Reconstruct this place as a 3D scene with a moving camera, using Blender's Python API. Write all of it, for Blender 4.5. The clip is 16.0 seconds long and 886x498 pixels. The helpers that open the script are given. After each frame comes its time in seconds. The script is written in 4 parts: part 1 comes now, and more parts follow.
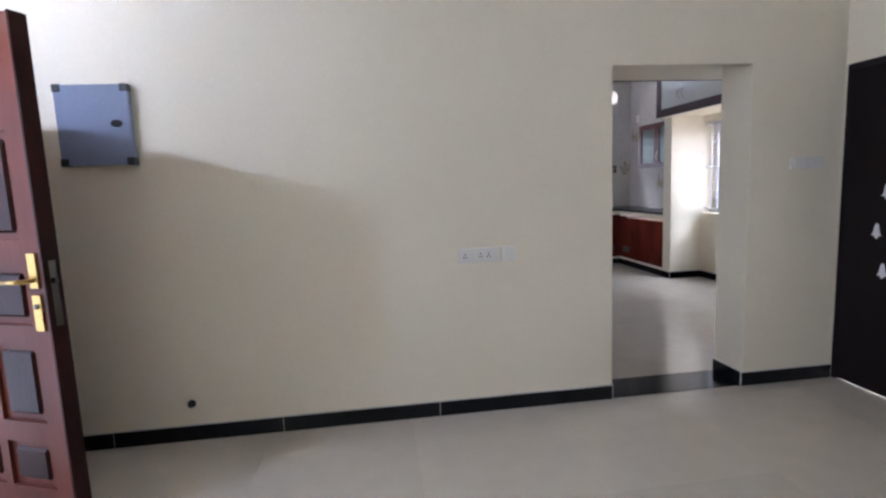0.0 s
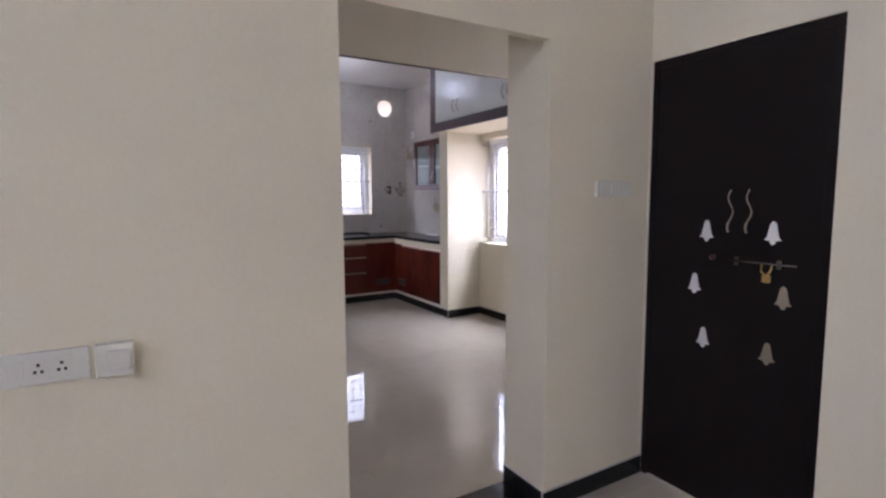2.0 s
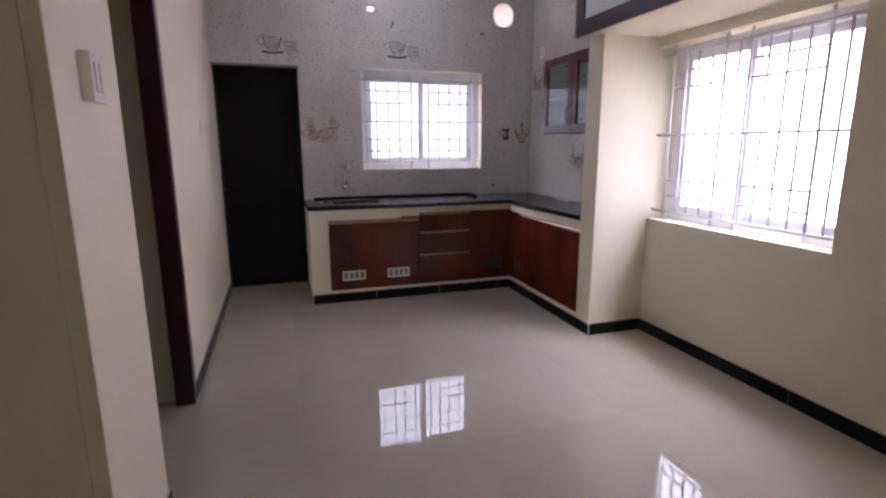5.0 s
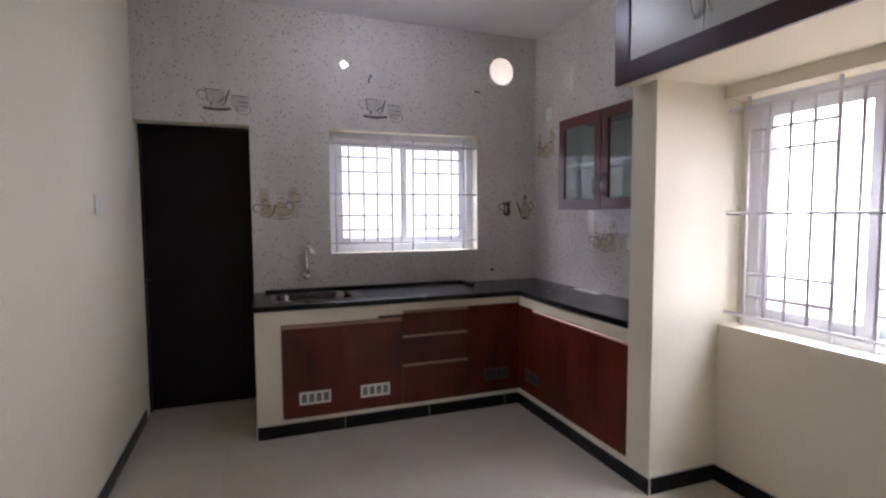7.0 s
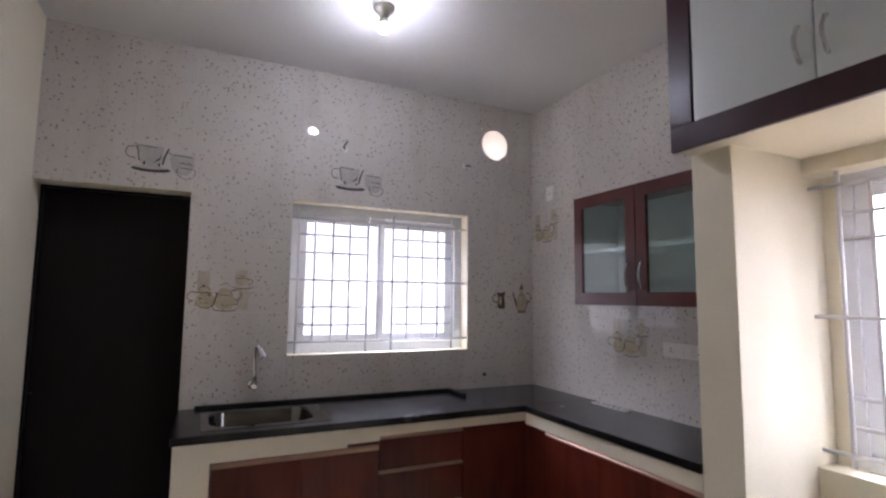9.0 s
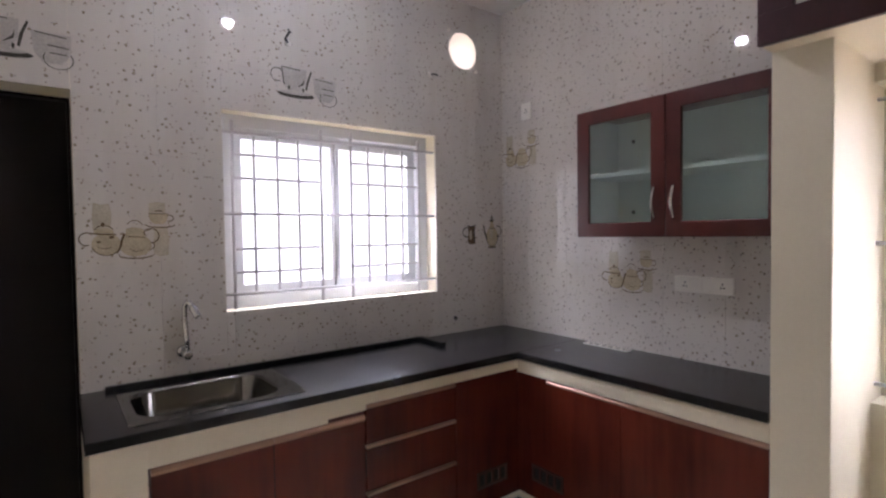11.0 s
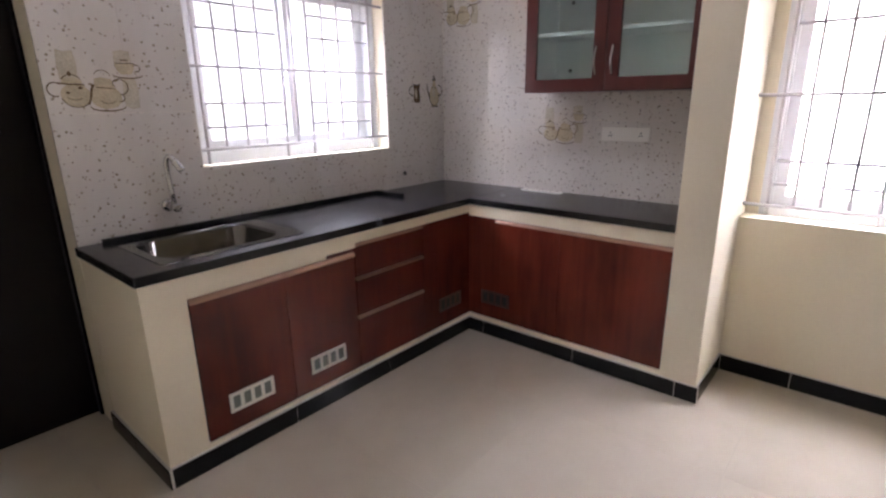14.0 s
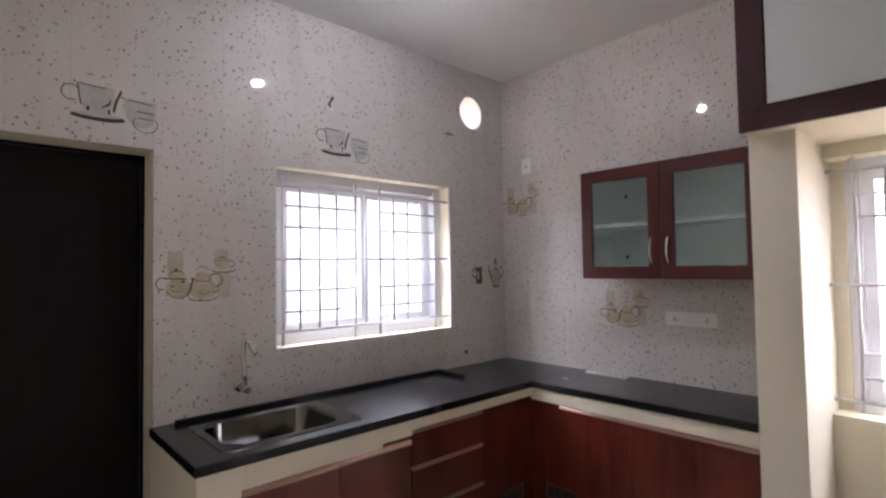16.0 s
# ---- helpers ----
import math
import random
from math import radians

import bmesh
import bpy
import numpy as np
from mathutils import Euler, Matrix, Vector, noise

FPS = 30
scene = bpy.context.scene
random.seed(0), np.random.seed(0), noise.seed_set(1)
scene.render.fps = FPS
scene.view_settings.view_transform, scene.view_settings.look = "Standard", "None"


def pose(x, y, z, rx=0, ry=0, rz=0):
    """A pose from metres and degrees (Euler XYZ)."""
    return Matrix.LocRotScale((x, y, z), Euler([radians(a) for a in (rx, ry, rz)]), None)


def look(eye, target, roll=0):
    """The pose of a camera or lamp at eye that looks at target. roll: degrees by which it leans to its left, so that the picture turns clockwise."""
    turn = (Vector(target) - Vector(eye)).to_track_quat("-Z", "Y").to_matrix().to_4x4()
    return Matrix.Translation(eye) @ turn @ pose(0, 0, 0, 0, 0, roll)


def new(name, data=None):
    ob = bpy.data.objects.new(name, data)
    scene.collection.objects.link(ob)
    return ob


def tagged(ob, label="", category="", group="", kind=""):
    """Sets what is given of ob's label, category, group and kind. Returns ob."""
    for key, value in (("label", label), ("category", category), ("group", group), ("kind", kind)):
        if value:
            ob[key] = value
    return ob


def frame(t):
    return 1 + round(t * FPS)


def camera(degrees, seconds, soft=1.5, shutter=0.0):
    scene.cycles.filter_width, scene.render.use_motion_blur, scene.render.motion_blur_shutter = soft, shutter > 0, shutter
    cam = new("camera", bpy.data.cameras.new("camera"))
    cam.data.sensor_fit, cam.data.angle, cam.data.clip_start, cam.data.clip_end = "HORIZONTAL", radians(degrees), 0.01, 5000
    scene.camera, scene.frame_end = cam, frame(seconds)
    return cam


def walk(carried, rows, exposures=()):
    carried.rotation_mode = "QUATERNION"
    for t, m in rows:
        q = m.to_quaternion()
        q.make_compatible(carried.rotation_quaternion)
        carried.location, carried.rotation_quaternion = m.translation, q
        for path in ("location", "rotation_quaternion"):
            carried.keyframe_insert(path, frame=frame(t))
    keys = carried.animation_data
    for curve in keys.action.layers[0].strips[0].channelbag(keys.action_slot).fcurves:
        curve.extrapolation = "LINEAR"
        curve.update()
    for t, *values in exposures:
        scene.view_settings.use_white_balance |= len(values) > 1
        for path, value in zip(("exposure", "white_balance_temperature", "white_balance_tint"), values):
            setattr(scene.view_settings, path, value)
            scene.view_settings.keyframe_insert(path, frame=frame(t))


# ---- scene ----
cam = camera(81.9, 16.0, soft=2.45)
PATH = [
    (0, (0.476, 0.835, 1.366), (0.736, 2.802, 1.112), -2.3),
    (0.5, (0.672, 1.132, 1.375), (1.256, 3.029, 1.134), -1.1),
    (1, (0.863, 1.464, 1.375), (1.718, 3.258, 1.144), -1.1),
    (1.5, (1.099, 1.766, 1.369), (2.058, 3.507, 1.151), -0.5),
    (2, (1.304, 2.111, 1.367), (2.324, 3.82, 1.169), -0.3),
    (2.5, (1.51, 2.432, 1.368), (2.511, 4.151, 1.162), -0.4),
    (3, (1.746, 2.713, 1.381), (2.623, 4.496, 1.155), 0.3),
    (3.5, (1.912, 3.058, 1.384), (2.693, 4.876, 1.095), 0.6),
    (4, (2.042, 3.352, 1.357), (2.671, 5.216, 0.999), 0.0),
    (4.2, (2.091, 3.462, 1.374), (2.668, 5.335, 0.971), -0.0),
    (6.3, (2.342, 4.688, 1.382), (3.003, 6.552, 1.082), -0.2),
    (6.5, (2.375, 4.779, 1.403), (3.051, 6.643, 1.142), -0.1),
    (7, (2.441, 5.014, 1.446), (3.13, 6.887, 1.31), -0.3),
    (7.5, (2.51, 5.18, 1.46), (3.211, 7.053, 1.49), -0.2),
    (8, (2.478, 5.389, 1.502), (3.277, 7.216, 1.656), -0.1),
    (8.2, (2.515, 5.465, 1.502), (3.331, 7.28, 1.702), 0.0),
    (10.3, (2.47, 6.315, 1.493), (3.458, 8.053, 1.542), -0.4),
    (10.5, (2.467, 6.391, 1.496), (3.503, 8.102, 1.506), -0.6),
    (11, (2.356, 6.496, 1.502), (3.564, 8.088, 1.441), -0.8),
    (11.5, (2.174, 6.538, 1.513), (3.522, 8.012, 1.405), -0.5),
    (12, (2.048, 6.49, 1.52), (3.453, 7.902, 1.341), -0.4),
    (12.5, (1.958, 6.477, 1.491), (3.4, 7.838, 1.223), -0.6),
    (13, (1.876, 6.529, 1.461), (3.349, 7.825, 1.069), -0.6),
    (13.5, (1.857, 6.543, 1.435), (3.332, 7.794, 0.927), -0.5),
    (14, (1.846, 6.536, 1.428), (3.308, 7.785, 0.877), -0.8),
    (14.5, (1.842, 6.509, 1.47), (3.275, 7.838, 1.044), -0.9),
    (15, (1.837, 6.5, 1.51), (3.235, 7.91, 1.27), -0.7),
    (15.5, (1.838, 6.494, 1.532), (3.209, 7.949, 1.459), -0.8),
    (16, (1.841, 6.485, 1.551), (3.189, 7.961, 1.624), -0.9),
]
EXPOSURES = [(0.0,1.49,5450,21),(1.0,1.55,5600,24),(1.8,1.48,5680,26),(2.6,1.38,5700,26),(3.2,1.16,5780,30),(3.7,1.14,5850,33),(4.2,1.18,5880,34),(7.0,1.17,5920,24),(8.2,1.2,5850,22),(10.4,1.46,6240,27),(11.0,1.46,6170,25),(12.5,1.56,6160,25),(14.0,1.8,6220,26),(15.0,1.7,6160,24),(16.0,1.56,6110,24)]
walk(cam, [(t, look(eye, target, roll)) for t, eye, target, roll in PATH], EXPOSURES)

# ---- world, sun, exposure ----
YARD, SIDE_YARD, SKY_LOW, SKY_HIGH = 0.90, 5.6, 2.3, 22.0     # glow strengths of the walls and sky outside the kitchen windows
world = bpy.data.worlds.new("world")
scene.world = world
world.use_nodes = True
wn = world.node_tree
sky = wn.nodes.new("ShaderNodeTexSky")
sky.sky_type = "NISHITA"
sky.sun_disc = False
sky.sun_elevation = radians(62)
sky.sun_rotation = radians(200)
wn.links.new(sky.outputs[0], wn.nodes["Background"].inputs[0])
wn.nodes["Background"].inputs[1].default_value = 0.12
sun = new("sun", bpy.data.lights.new("sun", "SUN"))
sun.data.energy = 1.2
sun.data.angle = radians(10)
sun.data.color = (1.0, 0.95, 0.88)
sun.matrix_world = look((0, -10, 20), (0.0, 0.6, 0))

# plan, in metres
CEIL = 2.97
AY, AB = 3.707, 3.981      # hall wall with the opening: front and back face
HX = 3.392                 # hall wall with the dark door
OL, OR = 1.878, 2.763      # opening
LX = 1.68                  # kitchen wall with the doorway
WY = 9.036                 # tiled wall with the window
TX = 4.80                  # tiled wall with the glazed cupboard
NX = 4.747                 # niche wall with the large window
PX, PY0, PY1 = 4.305, 7.035, 7.21   # pier
CT = 0.868                 # worktop


# ---- materials ----
def node_mat(name, rough=0.5, metal=0.0):
    m = bpy.data.materials.new(name)
    m.use_nodes = True
    b = m.node_tree.nodes["Principled BSDF"]
    b.inputs["Roughness"].default_value = rough
    b.inputs["Metallic"].default_value = metal
    return m, m.node_tree.nodes, m.node_tree.links, b


def ramp(nodes, links, fac, stops):
    r = nodes.new("ShaderNodeValToRGB")
    while len(r.color_ramp.elements) < len(stops):
        r.color_ramp.elements.new(0.5)
    for e, (p, c) in zip(r.color_ramp.elements, stops):
        e.position, e.color = p, (*c, 1)
    links.new(fac, r.inputs[0])
    return r


def noise_tex(nodes, links, scale, detail=4.0, stretch=(1, 1, 1)):
    n = nodes.new("ShaderNodeTexNoise")
    n.inputs["Scale"].default_value = scale
    n.inputs["Detail"].default_value = detail
    g = nodes.new("ShaderNodeNewGeometry")
    mp = nodes.new("ShaderNodeMapping")
    mp.inputs["Scale"].default_value = stretch
    links.new(g.outputs["Position"], mp.inputs["Vector"])
    links.new(mp.outputs[0], n.inputs["Vector"])
    return n


def bump(nodes, links, b, height, strength, dist):
    bp = nodes.new("ShaderNodeBump")
    bp.inputs["Strength"].default_value = strength
    bp.inputs["Distance"].default_value = dist
    links.new(height, bp.inputs["Height"])
    links.new(bp.outputs[0], b.inputs["Normal"])


def two_scale(name, dark, light, rough, big=1.2, fine=60.0, metal=0.0, bump_s=0.1, bump_d=0.002, stretch=(1, 1, 1), rough_var=0.08, mixf=0.35):
    """Base colour that drifts on a large scale and is grained on a fine one."""
    m, n, l, b = node_mat(name, rough, metal)
    a = noise_tex(n, l, big, 3, stretch)
    f = noise_tex(n, l, fine, 5, stretch)
    mx = n.new("ShaderNodeMix")
    mx.inputs["Factor"].default_value = mixf
    l.new(a.outputs["Fac"], mx.inputs["A"])
    l.new(f.outputs["Fac"], mx.inputs["B"])
    r = ramp(n, l, mx.outputs["Result"], [(0.3, dark), (0.7, light)])
    l.new(r.outputs[0], b.inputs["Base Color"])
    mr = n.new("ShaderNodeMapRange")
    mr.inputs["To Min"].default_value = max(0.02, rough - rough_var)
    mr.inputs["To Max"].default_value = min(1.0, rough + rough_var)
    l.new(a.outputs["Fac"], mr.inputs["Value"])
    l.new(mr.outputs[0], b.inputs["Roughness"])
    if bump_s:
        bump(n, l, b, f.outputs["Fac"], bump_s, bump_d)
    return m


paint = two_scale("cream_wall_paint", (0.79, 0.72, 0.565), (0.86, 0.79, 0.63), 0.6, 0.8, 90, bump_s=0.12, bump_d=0.0015)
paint_white = two_scale("white_ceiling_paint", (0.74, 0.73, 0.71), (0.80, 0.79, 0.77), 0.7, 0.7, 80, bump_s=0.1, bump_d=0.0015)
granite = two_scale("black_granite", (0.006, 0.006, 0.007), (0.022, 0.021, 0.022), 0.16, 3, 260, bump_s=0.0, mixf=0.7)
granite_top = two_scale("worktop_granite", (0.004, 0.004, 0.005), (0.017, 0.016, 0.019), 0.24, 3, 220, bump_s=0.02, bump_d=0.0005, mixf=0.7)
grout = two_scale("pale_grout", (0.55, 0.52, 0.48), (0.68, 0.65, 0.60), 0.8, 6, 120, bump_s=0.2)
dark_door = two_scale("dark_door_paint", (0.0095, 0.0063, 0.0066), (0.012, 0.008, 0.0083), 0.42, 2, 70, bump_s=0.05, stretch=(8, 8, 1))
maroon = two_scale("maroon_frame_paint", (0.030, 0.006, 0.010), (0.060, 0.012, 0.016), 0.32, 2, 50, bump_s=0.05, stretch=(6, 6, 1))
chrome = two_scale("chrome", (0.62, 0.62, 0.63), (0.76, 0.76, 0.77), 0.14, 8, 90, metal=1.0, bump_s=0.0)
steel = two_scale("brushed_steel", (0.12, 0.117, 0.113), (0.22, 0.214, 0.206), 0.10, 6, 180, metal=1.0, bump_s=0.03, stretch=(1, 12, 1), bump_d=0.0005)
brass = two_scale("brass", (0.50, 0.34, 0.10), (0.68, 0.48, 0.18), 0.3, 8, 90, metal=1.0, bump_s=0.03)
plastic = two_scale("white_plastic", (0.74, 0.715, 0.65), (0.80, 0.775, 0.71), 0.35, 4, 90, bump_s=0.0)
upvc = two_scale("white_window_frame", (0.74, 0.75, 0.78), (0.80, 0.81, 0.84), 0.35, 3, 90, bump_s=0.02)
iron = two_scale("painted_grille_iron", (0.60, 0.585, 0.62), (0.70, 0.685, 0.72), 0.45, 6, 120, bump_s=0.1)
black_plastic = two_scale("black_plastic", (0.008, 0.008, 0.009), (0.018, 0.018, 0.02), 0.45, 4, 90, bump_s=0.0)
laminate_white = two_scale("pale_laminate", (0.66, 0.69, 0.66), (0.72, 0.745, 0.72), 0.32, 1.5, 60, bump_s=0.0)
board_blue = two_scale("blue_grey_enamel", (0.17, 0.20, 0.29), (0.21, 0.245, 0.34), 0.4, 2, 90, bump_s=0.03)
inside_white = two_scale("shelf_board", (0.70, 0.74, 0.71), (0.78, 0.81, 0.78), 0.5, 2, 60, bump_s=0.0)


granite.node_tree.nodes["Principled BSDF"].inputs["Specular IOR Level"].default_value = 0.22
dark_door.node_tree.nodes["Principled BSDF"].inputs["Specular IOR Level"].default_value = 0.14


def wood_mat(name, dark, light, rough=0.3, axis="z", scale=1.0):
    m, n, l, b = node_mat(name, rough)
    st = {"z": (9, 9, 0.7), "x": (0.7, 9, 9), "y": (9, 0.7, 9)}[axis]
    st = tuple(c * scale for c in st)
    a = noise_tex(n, l, 1.0, 3, st)
    f = noise_tex(n, l, 8.0, 6, st)
    k = noise_tex(n, l, 4.5, 3, (1, 1, 0.6))
    mx = n.new("ShaderNodeMix")
    mx.inputs["Factor"].default_value = 0.3
    l.new(a.outputs["Fac"], mx.inputs["A"])
    l.new(f.outputs["Fac"], mx.inputs["B"])
    m2 = n.new("ShaderNodeMix")
    m2.inputs["Factor"].default_value = 0.42
    l.new(mx.outputs["Result"], m2.inputs["A"])
    l.new(k.outputs["Fac"], m2.inputs["B"])
    r = ramp(n, l, m2.outputs["Result"], [(0.24, dark), (0.76, light)])
    l.new(r.outputs[0], b.inputs["Base Color"])
    bump(n, l, b, f.outputs["Fac"], 0.06, 0.001)
    return m


cherry = wood_mat("reddish_cabinet_laminate", (0.028, 0.005, 0.0045), (0.21, 0.037, 0.020), 0.27, "z", 0.55)
cherry_edge = two_scale("copper_edge_profile", (0.40, 0.23, 0.16), (0.47, 0.285, 0.205), 0.3, 3, 120, metal=0.5, bump_s=0.0)
cherry_frame = wood_mat("dark_red_cupboard_wood", (0.050, 0.008, 0.007), (0.115, 0.020, 0.015), 0.28)
teak = wood_mat("polished_teak", (0.080, 0.019, 0.012), (0.21, 0.056, 0.033), 0.34)
teak.node_tree.nodes["Principled BSDF"].inputs["Specular IOR Level"].default_value = 0.2
teak_dark = wood_mat("dark_teak", (0.018, 0.005, 0.005), (0.05, 0.013, 0.011), 0.25)
teak_dark.node_tree.nodes["Principled BSDF"].inputs["Specular IOR Level"].default_value = 0.2


def floor_mat():
    m, n, l, b = node_mat("polished_vitrified_floor", 0.08)
    a = noise_tex(n, l, 1.1, 4)
    f = noise_tex(n, l, 7, 6)
    mx = n.new("ShaderNodeMix")
    mx.inputs["Factor"].default_value = 0.5
    l.new(a.outputs["Fac"], mx.inputs["A"])
    l.new(f.outputs["Fac"], mx.inputs["B"])
    r = ramp(n, l, mx.outputs["Result"], [(0.3, (0.52, 0.462, 0.372)), (0.5, (0.55, 0.493, 0.40)), (0.7, (0.58, 0.523, 0.428))])
    oi = n.new("ShaderNodeObjectInfo")
    hsv = n.new("ShaderNodeHueSaturation")
    mr = n.new("ShaderNodeMapRange")
    mr.inputs["To Min"].default_value, mr.inputs["To Max"].default_value = 0.96, 1.03
    l.new(oi.outputs["Random"], mr.inputs["Value"])
    l.new(mr.outputs[0], hsv.inputs["Value"])
    l.new(r.outputs[0], hsv.inputs["Color"])
    l.new(hsv.outputs[0], b.inputs["Base Color"])
    m2 = n.new("ShaderNodeMapRange")
    m2.inputs["To Min"].default_value, m2.inputs["To Max"].default_value = 0.008, 0.03
    b.inputs["Specular IOR Level"].default_value = 0.5
    l.new(a.outputs["Fac"], m2.inputs["Value"])
    l.new(m2.outputs[0], b.inputs["Roughness"])
    return m


floor_m = floor_mat()


def speckle_mat():
    """Glazed wall tile printed with small brown, grey and olive flecks."""
    m, n, l, b = node_mat("speckled_glazed_tile", 0.035)
    g = n.new("ShaderNodeNewGeometry")
    base = noise_tex(n, l, 1.6, 4)
    br = ramp(n, l, base.outputs["Fac"], [(0.3, (0.57, 0.535, 0.49)), (0.7, (0.66, 0.622, 0.572))])
    prev = br.outputs[0]
    for scale, size, keep, stops, off in ((33, 0.195, 0.80, [(0.0, (0.19, 0.12, 0.075)), (0.5, (0.24, 0.20, 0.13)), (1.0, (0.20, 0.18, 0.19))], 0.0),
                                          (46, 0.18, 0.60, [(0.0, (0.30, 0.22, 0.15)), (1.0, (0.34, 0.32, 0.30))], 3.7)):
        mp = n.new("ShaderNodeMapping")
        mp.inputs["Location"].default_value = (off, off, off)
        l.new(g.outputs["Position"], mp.inputs["Vector"])
        wob = n.new("ShaderNodeTexNoise")
        wob.inputs["Scale"].default_value = 90
        l.new(mp.outputs[0], wob.inputs["Vector"])
        sc = n.new("ShaderNodeVectorMath")
        sc.operation = "SCALE"
        sc.inputs["Scale"].default_value = 0.010
        l.new(wob.outputs["Color"], sc.inputs[0])
        ad = n.new("ShaderNodeVectorMath")
        ad.operation = "ADD"
        l.new(mp.outputs[0], ad.inputs[0])
        l.new(sc.outputs[0], ad.inputs[1])
        v = n.new("ShaderNodeTexVoronoi")
        v.inputs["Scale"].default_value = scale
        l.new(ad.outputs[0], v.inputs["Vector"])
        sep = n.new("ShaderNodeSeparateColor")
        l.new(v.outputs["Color"], sep.inputs[0])
        lt = n.new("ShaderNodeMath")
        lt.operation = "LESS_THAN"
        l.new(v.outputs["Distance"], lt.inputs[0])
        lt.inputs[1].default_value = size
        gt = n.new("ShaderNodeMath")
        gt.operation = "LESS_THAN"
        l.new(sep.outputs[0], gt.inputs[0])
        gt.inputs[1].default_value = keep
        mu = n.new("ShaderNodeMath")
        mu.operation = "MULTIPLY"
        l.new(lt.outputs[0], mu.inputs[0])
        l.new(gt.outputs[0], mu.inputs[1])
        mu2 = n.new("ShaderNodeMath")
        mu2.operation = "MULTIPLY"
        l.new(mu.outputs[0], mu2.inputs[0])
        mu2.inputs[1].default_value = 0.84
        col = ramp(n, l, sep.outputs[1], stops)
        mx = n.new("ShaderNodeMix")
        mx.data_type = "RGBA"
        l.new(mu2.outputs[0], mx.inputs["Factor"])
        l.new(prev, mx.inputs["A"])
        l.new(col.outputs[0], mx.inputs["B"])
        prev = mx.outputs["Result"]
    st = noise_tex(n, l, 2.2, 5, (3.0, 3.0, 0.5))
    sr = ramp(n, l, st.outputs["Fac"], [(0.52, (0, 0, 0)), (0.72, (0.26, 0.26, 0.26))])
    mx = n.new("ShaderNodeMix")
    mx.data_type = "RGBA"
    l.new(sr.outputs[0], mx.inputs["Factor"])
    l.new(prev, mx.inputs["A"])
    mx.inputs["B"].default_value = (0.43, 0.365, 0.29, 1)
    l.new(mx.outputs["Result"], b.inputs["Base Color"])
    und = noise_tex(n, l, 5, 2)
    bump(n, l, b, und.outputs["Fac"], 0.11, 0.004)
    return m


tile_m = speckle_mat()


def print_mat(name, c):
    return two_scale(name, tuple(v * 0.75 for v in c), tuple(min(1, v * 1.2) for v in c), 0.12, 20, 110, bump_s=0.0, mixf=0.6)


print_ochre = print_mat("ochre_print", (0.50, 0.43, 0.30))
print_pale = print_mat("pale_yellow_print", (0.50, 0.45, 0.35))
print_brown = print_mat("brown_print", (0.13, 0.085, 0.045))
print_grey = print_mat("grey_green_print", (0.50, 0.475, 0.44))
print_dark = print_mat("dark_print", (0.07, 0.065, 0.055))


def glow_mat(name, color, strength):
    m = bpy.data.materials.new(name)
    m.use_nodes = True
    n, l = m.node_tree.nodes, m.node_tree.links
    n.remove(n["Principled BSDF"])
    e = n.new("ShaderNodeEmission")
    t = noise_tex(n, l, 0.8, 2)
    r = ramp(n, l, t.outputs["Fac"], [(0.3, tuple(c * 0.93 for c in color)), (0.7, color)])
    l.new(r.outputs[0], e.inputs["Color"])
    e.inputs["Strength"].default_value = strength
    l.new(e.outputs[0], n["Material Output"].inputs["Surface"])
    return m


def glass_mat(name, tint=(1, 1, 1), gloss=0.08, rough=0.02, frost=0.0):
    """Thin pane: mostly clear, a little mirror; frost mixes in a milky sheet."""
    m = bpy.data.materials.new(name)
    m.use_nodes = True
    n, l = m.node_tree.nodes, m.node_tree.links
    n.remove(n["Principled BSDF"])
    tr = n.new("ShaderNodeBsdfTransparent")
    tr.inputs["Color"].default_value = (*tint, 1)
    gl = n.new("ShaderNodeBsdfGlossy")
    gl.inputs["Roughness"].default_value = rough
    lw = n.new("ShaderNodeLayerWeight")
    lw.inputs["Blend"].default_value = 0.5
    pw = n.new("ShaderNodeMath")
    pw.operation = "POWER"
    l.new(lw.outputs["Facing"], pw.inputs[0])
    pw.inputs[1].default_value = 5.0
    ma = n.new("ShaderNodeMath")
    ma.operation = "MULTIPLY_ADD"
    l.new(pw.outputs[0], ma.inputs[0])
    ma.inputs[1].default_value = 0.8
    ma.inputs[2].default_value = gloss * 0.5
    mx = n.new("ShaderNodeMixShader")
    l.new(ma.outputs[0], mx.inputs[0])
    if frost:
        df = n.new("ShaderNodeBsdfDiffuse")
        df.inputs["Color"].default_value = (0.62, 0.68, 0.66, 1)
        m2 = n.new("ShaderNodeMixShader")
        m2.inputs[0].default_value = frost
        l.new(tr.outputs[0], m2.inputs[1])
        l.new(df.outputs[0], m2.inputs[2])
        l.new(m2.outputs[0], mx.inputs[1])
    else:
        l.new(tr.outputs[0], mx.inputs[1])
    l.new(gl.outputs[0], mx.inputs[2])
    l.new(mx.outputs[0], n["Material Output"].inputs["Surface"])
    return m


pane_glass = glass_mat("window_glass", (0.96, 0.97, 0.98))
frosted_glass = glass_mat("pale_cupboard_glass", (0.90, 0.96, 0.94), frost=0.05)


# ---- mesh helpers ----
def part(name, bm, material, parent=None, label=""):
    me = bpy.data.meshes.new(name)
    bm.to_mesh(me)
    bm.free()
    me.materials.append(material)
    ob = new(name, me)
    if parent:
        ob.parent = parent
    if label:
        ob["label"] = label
    return ob


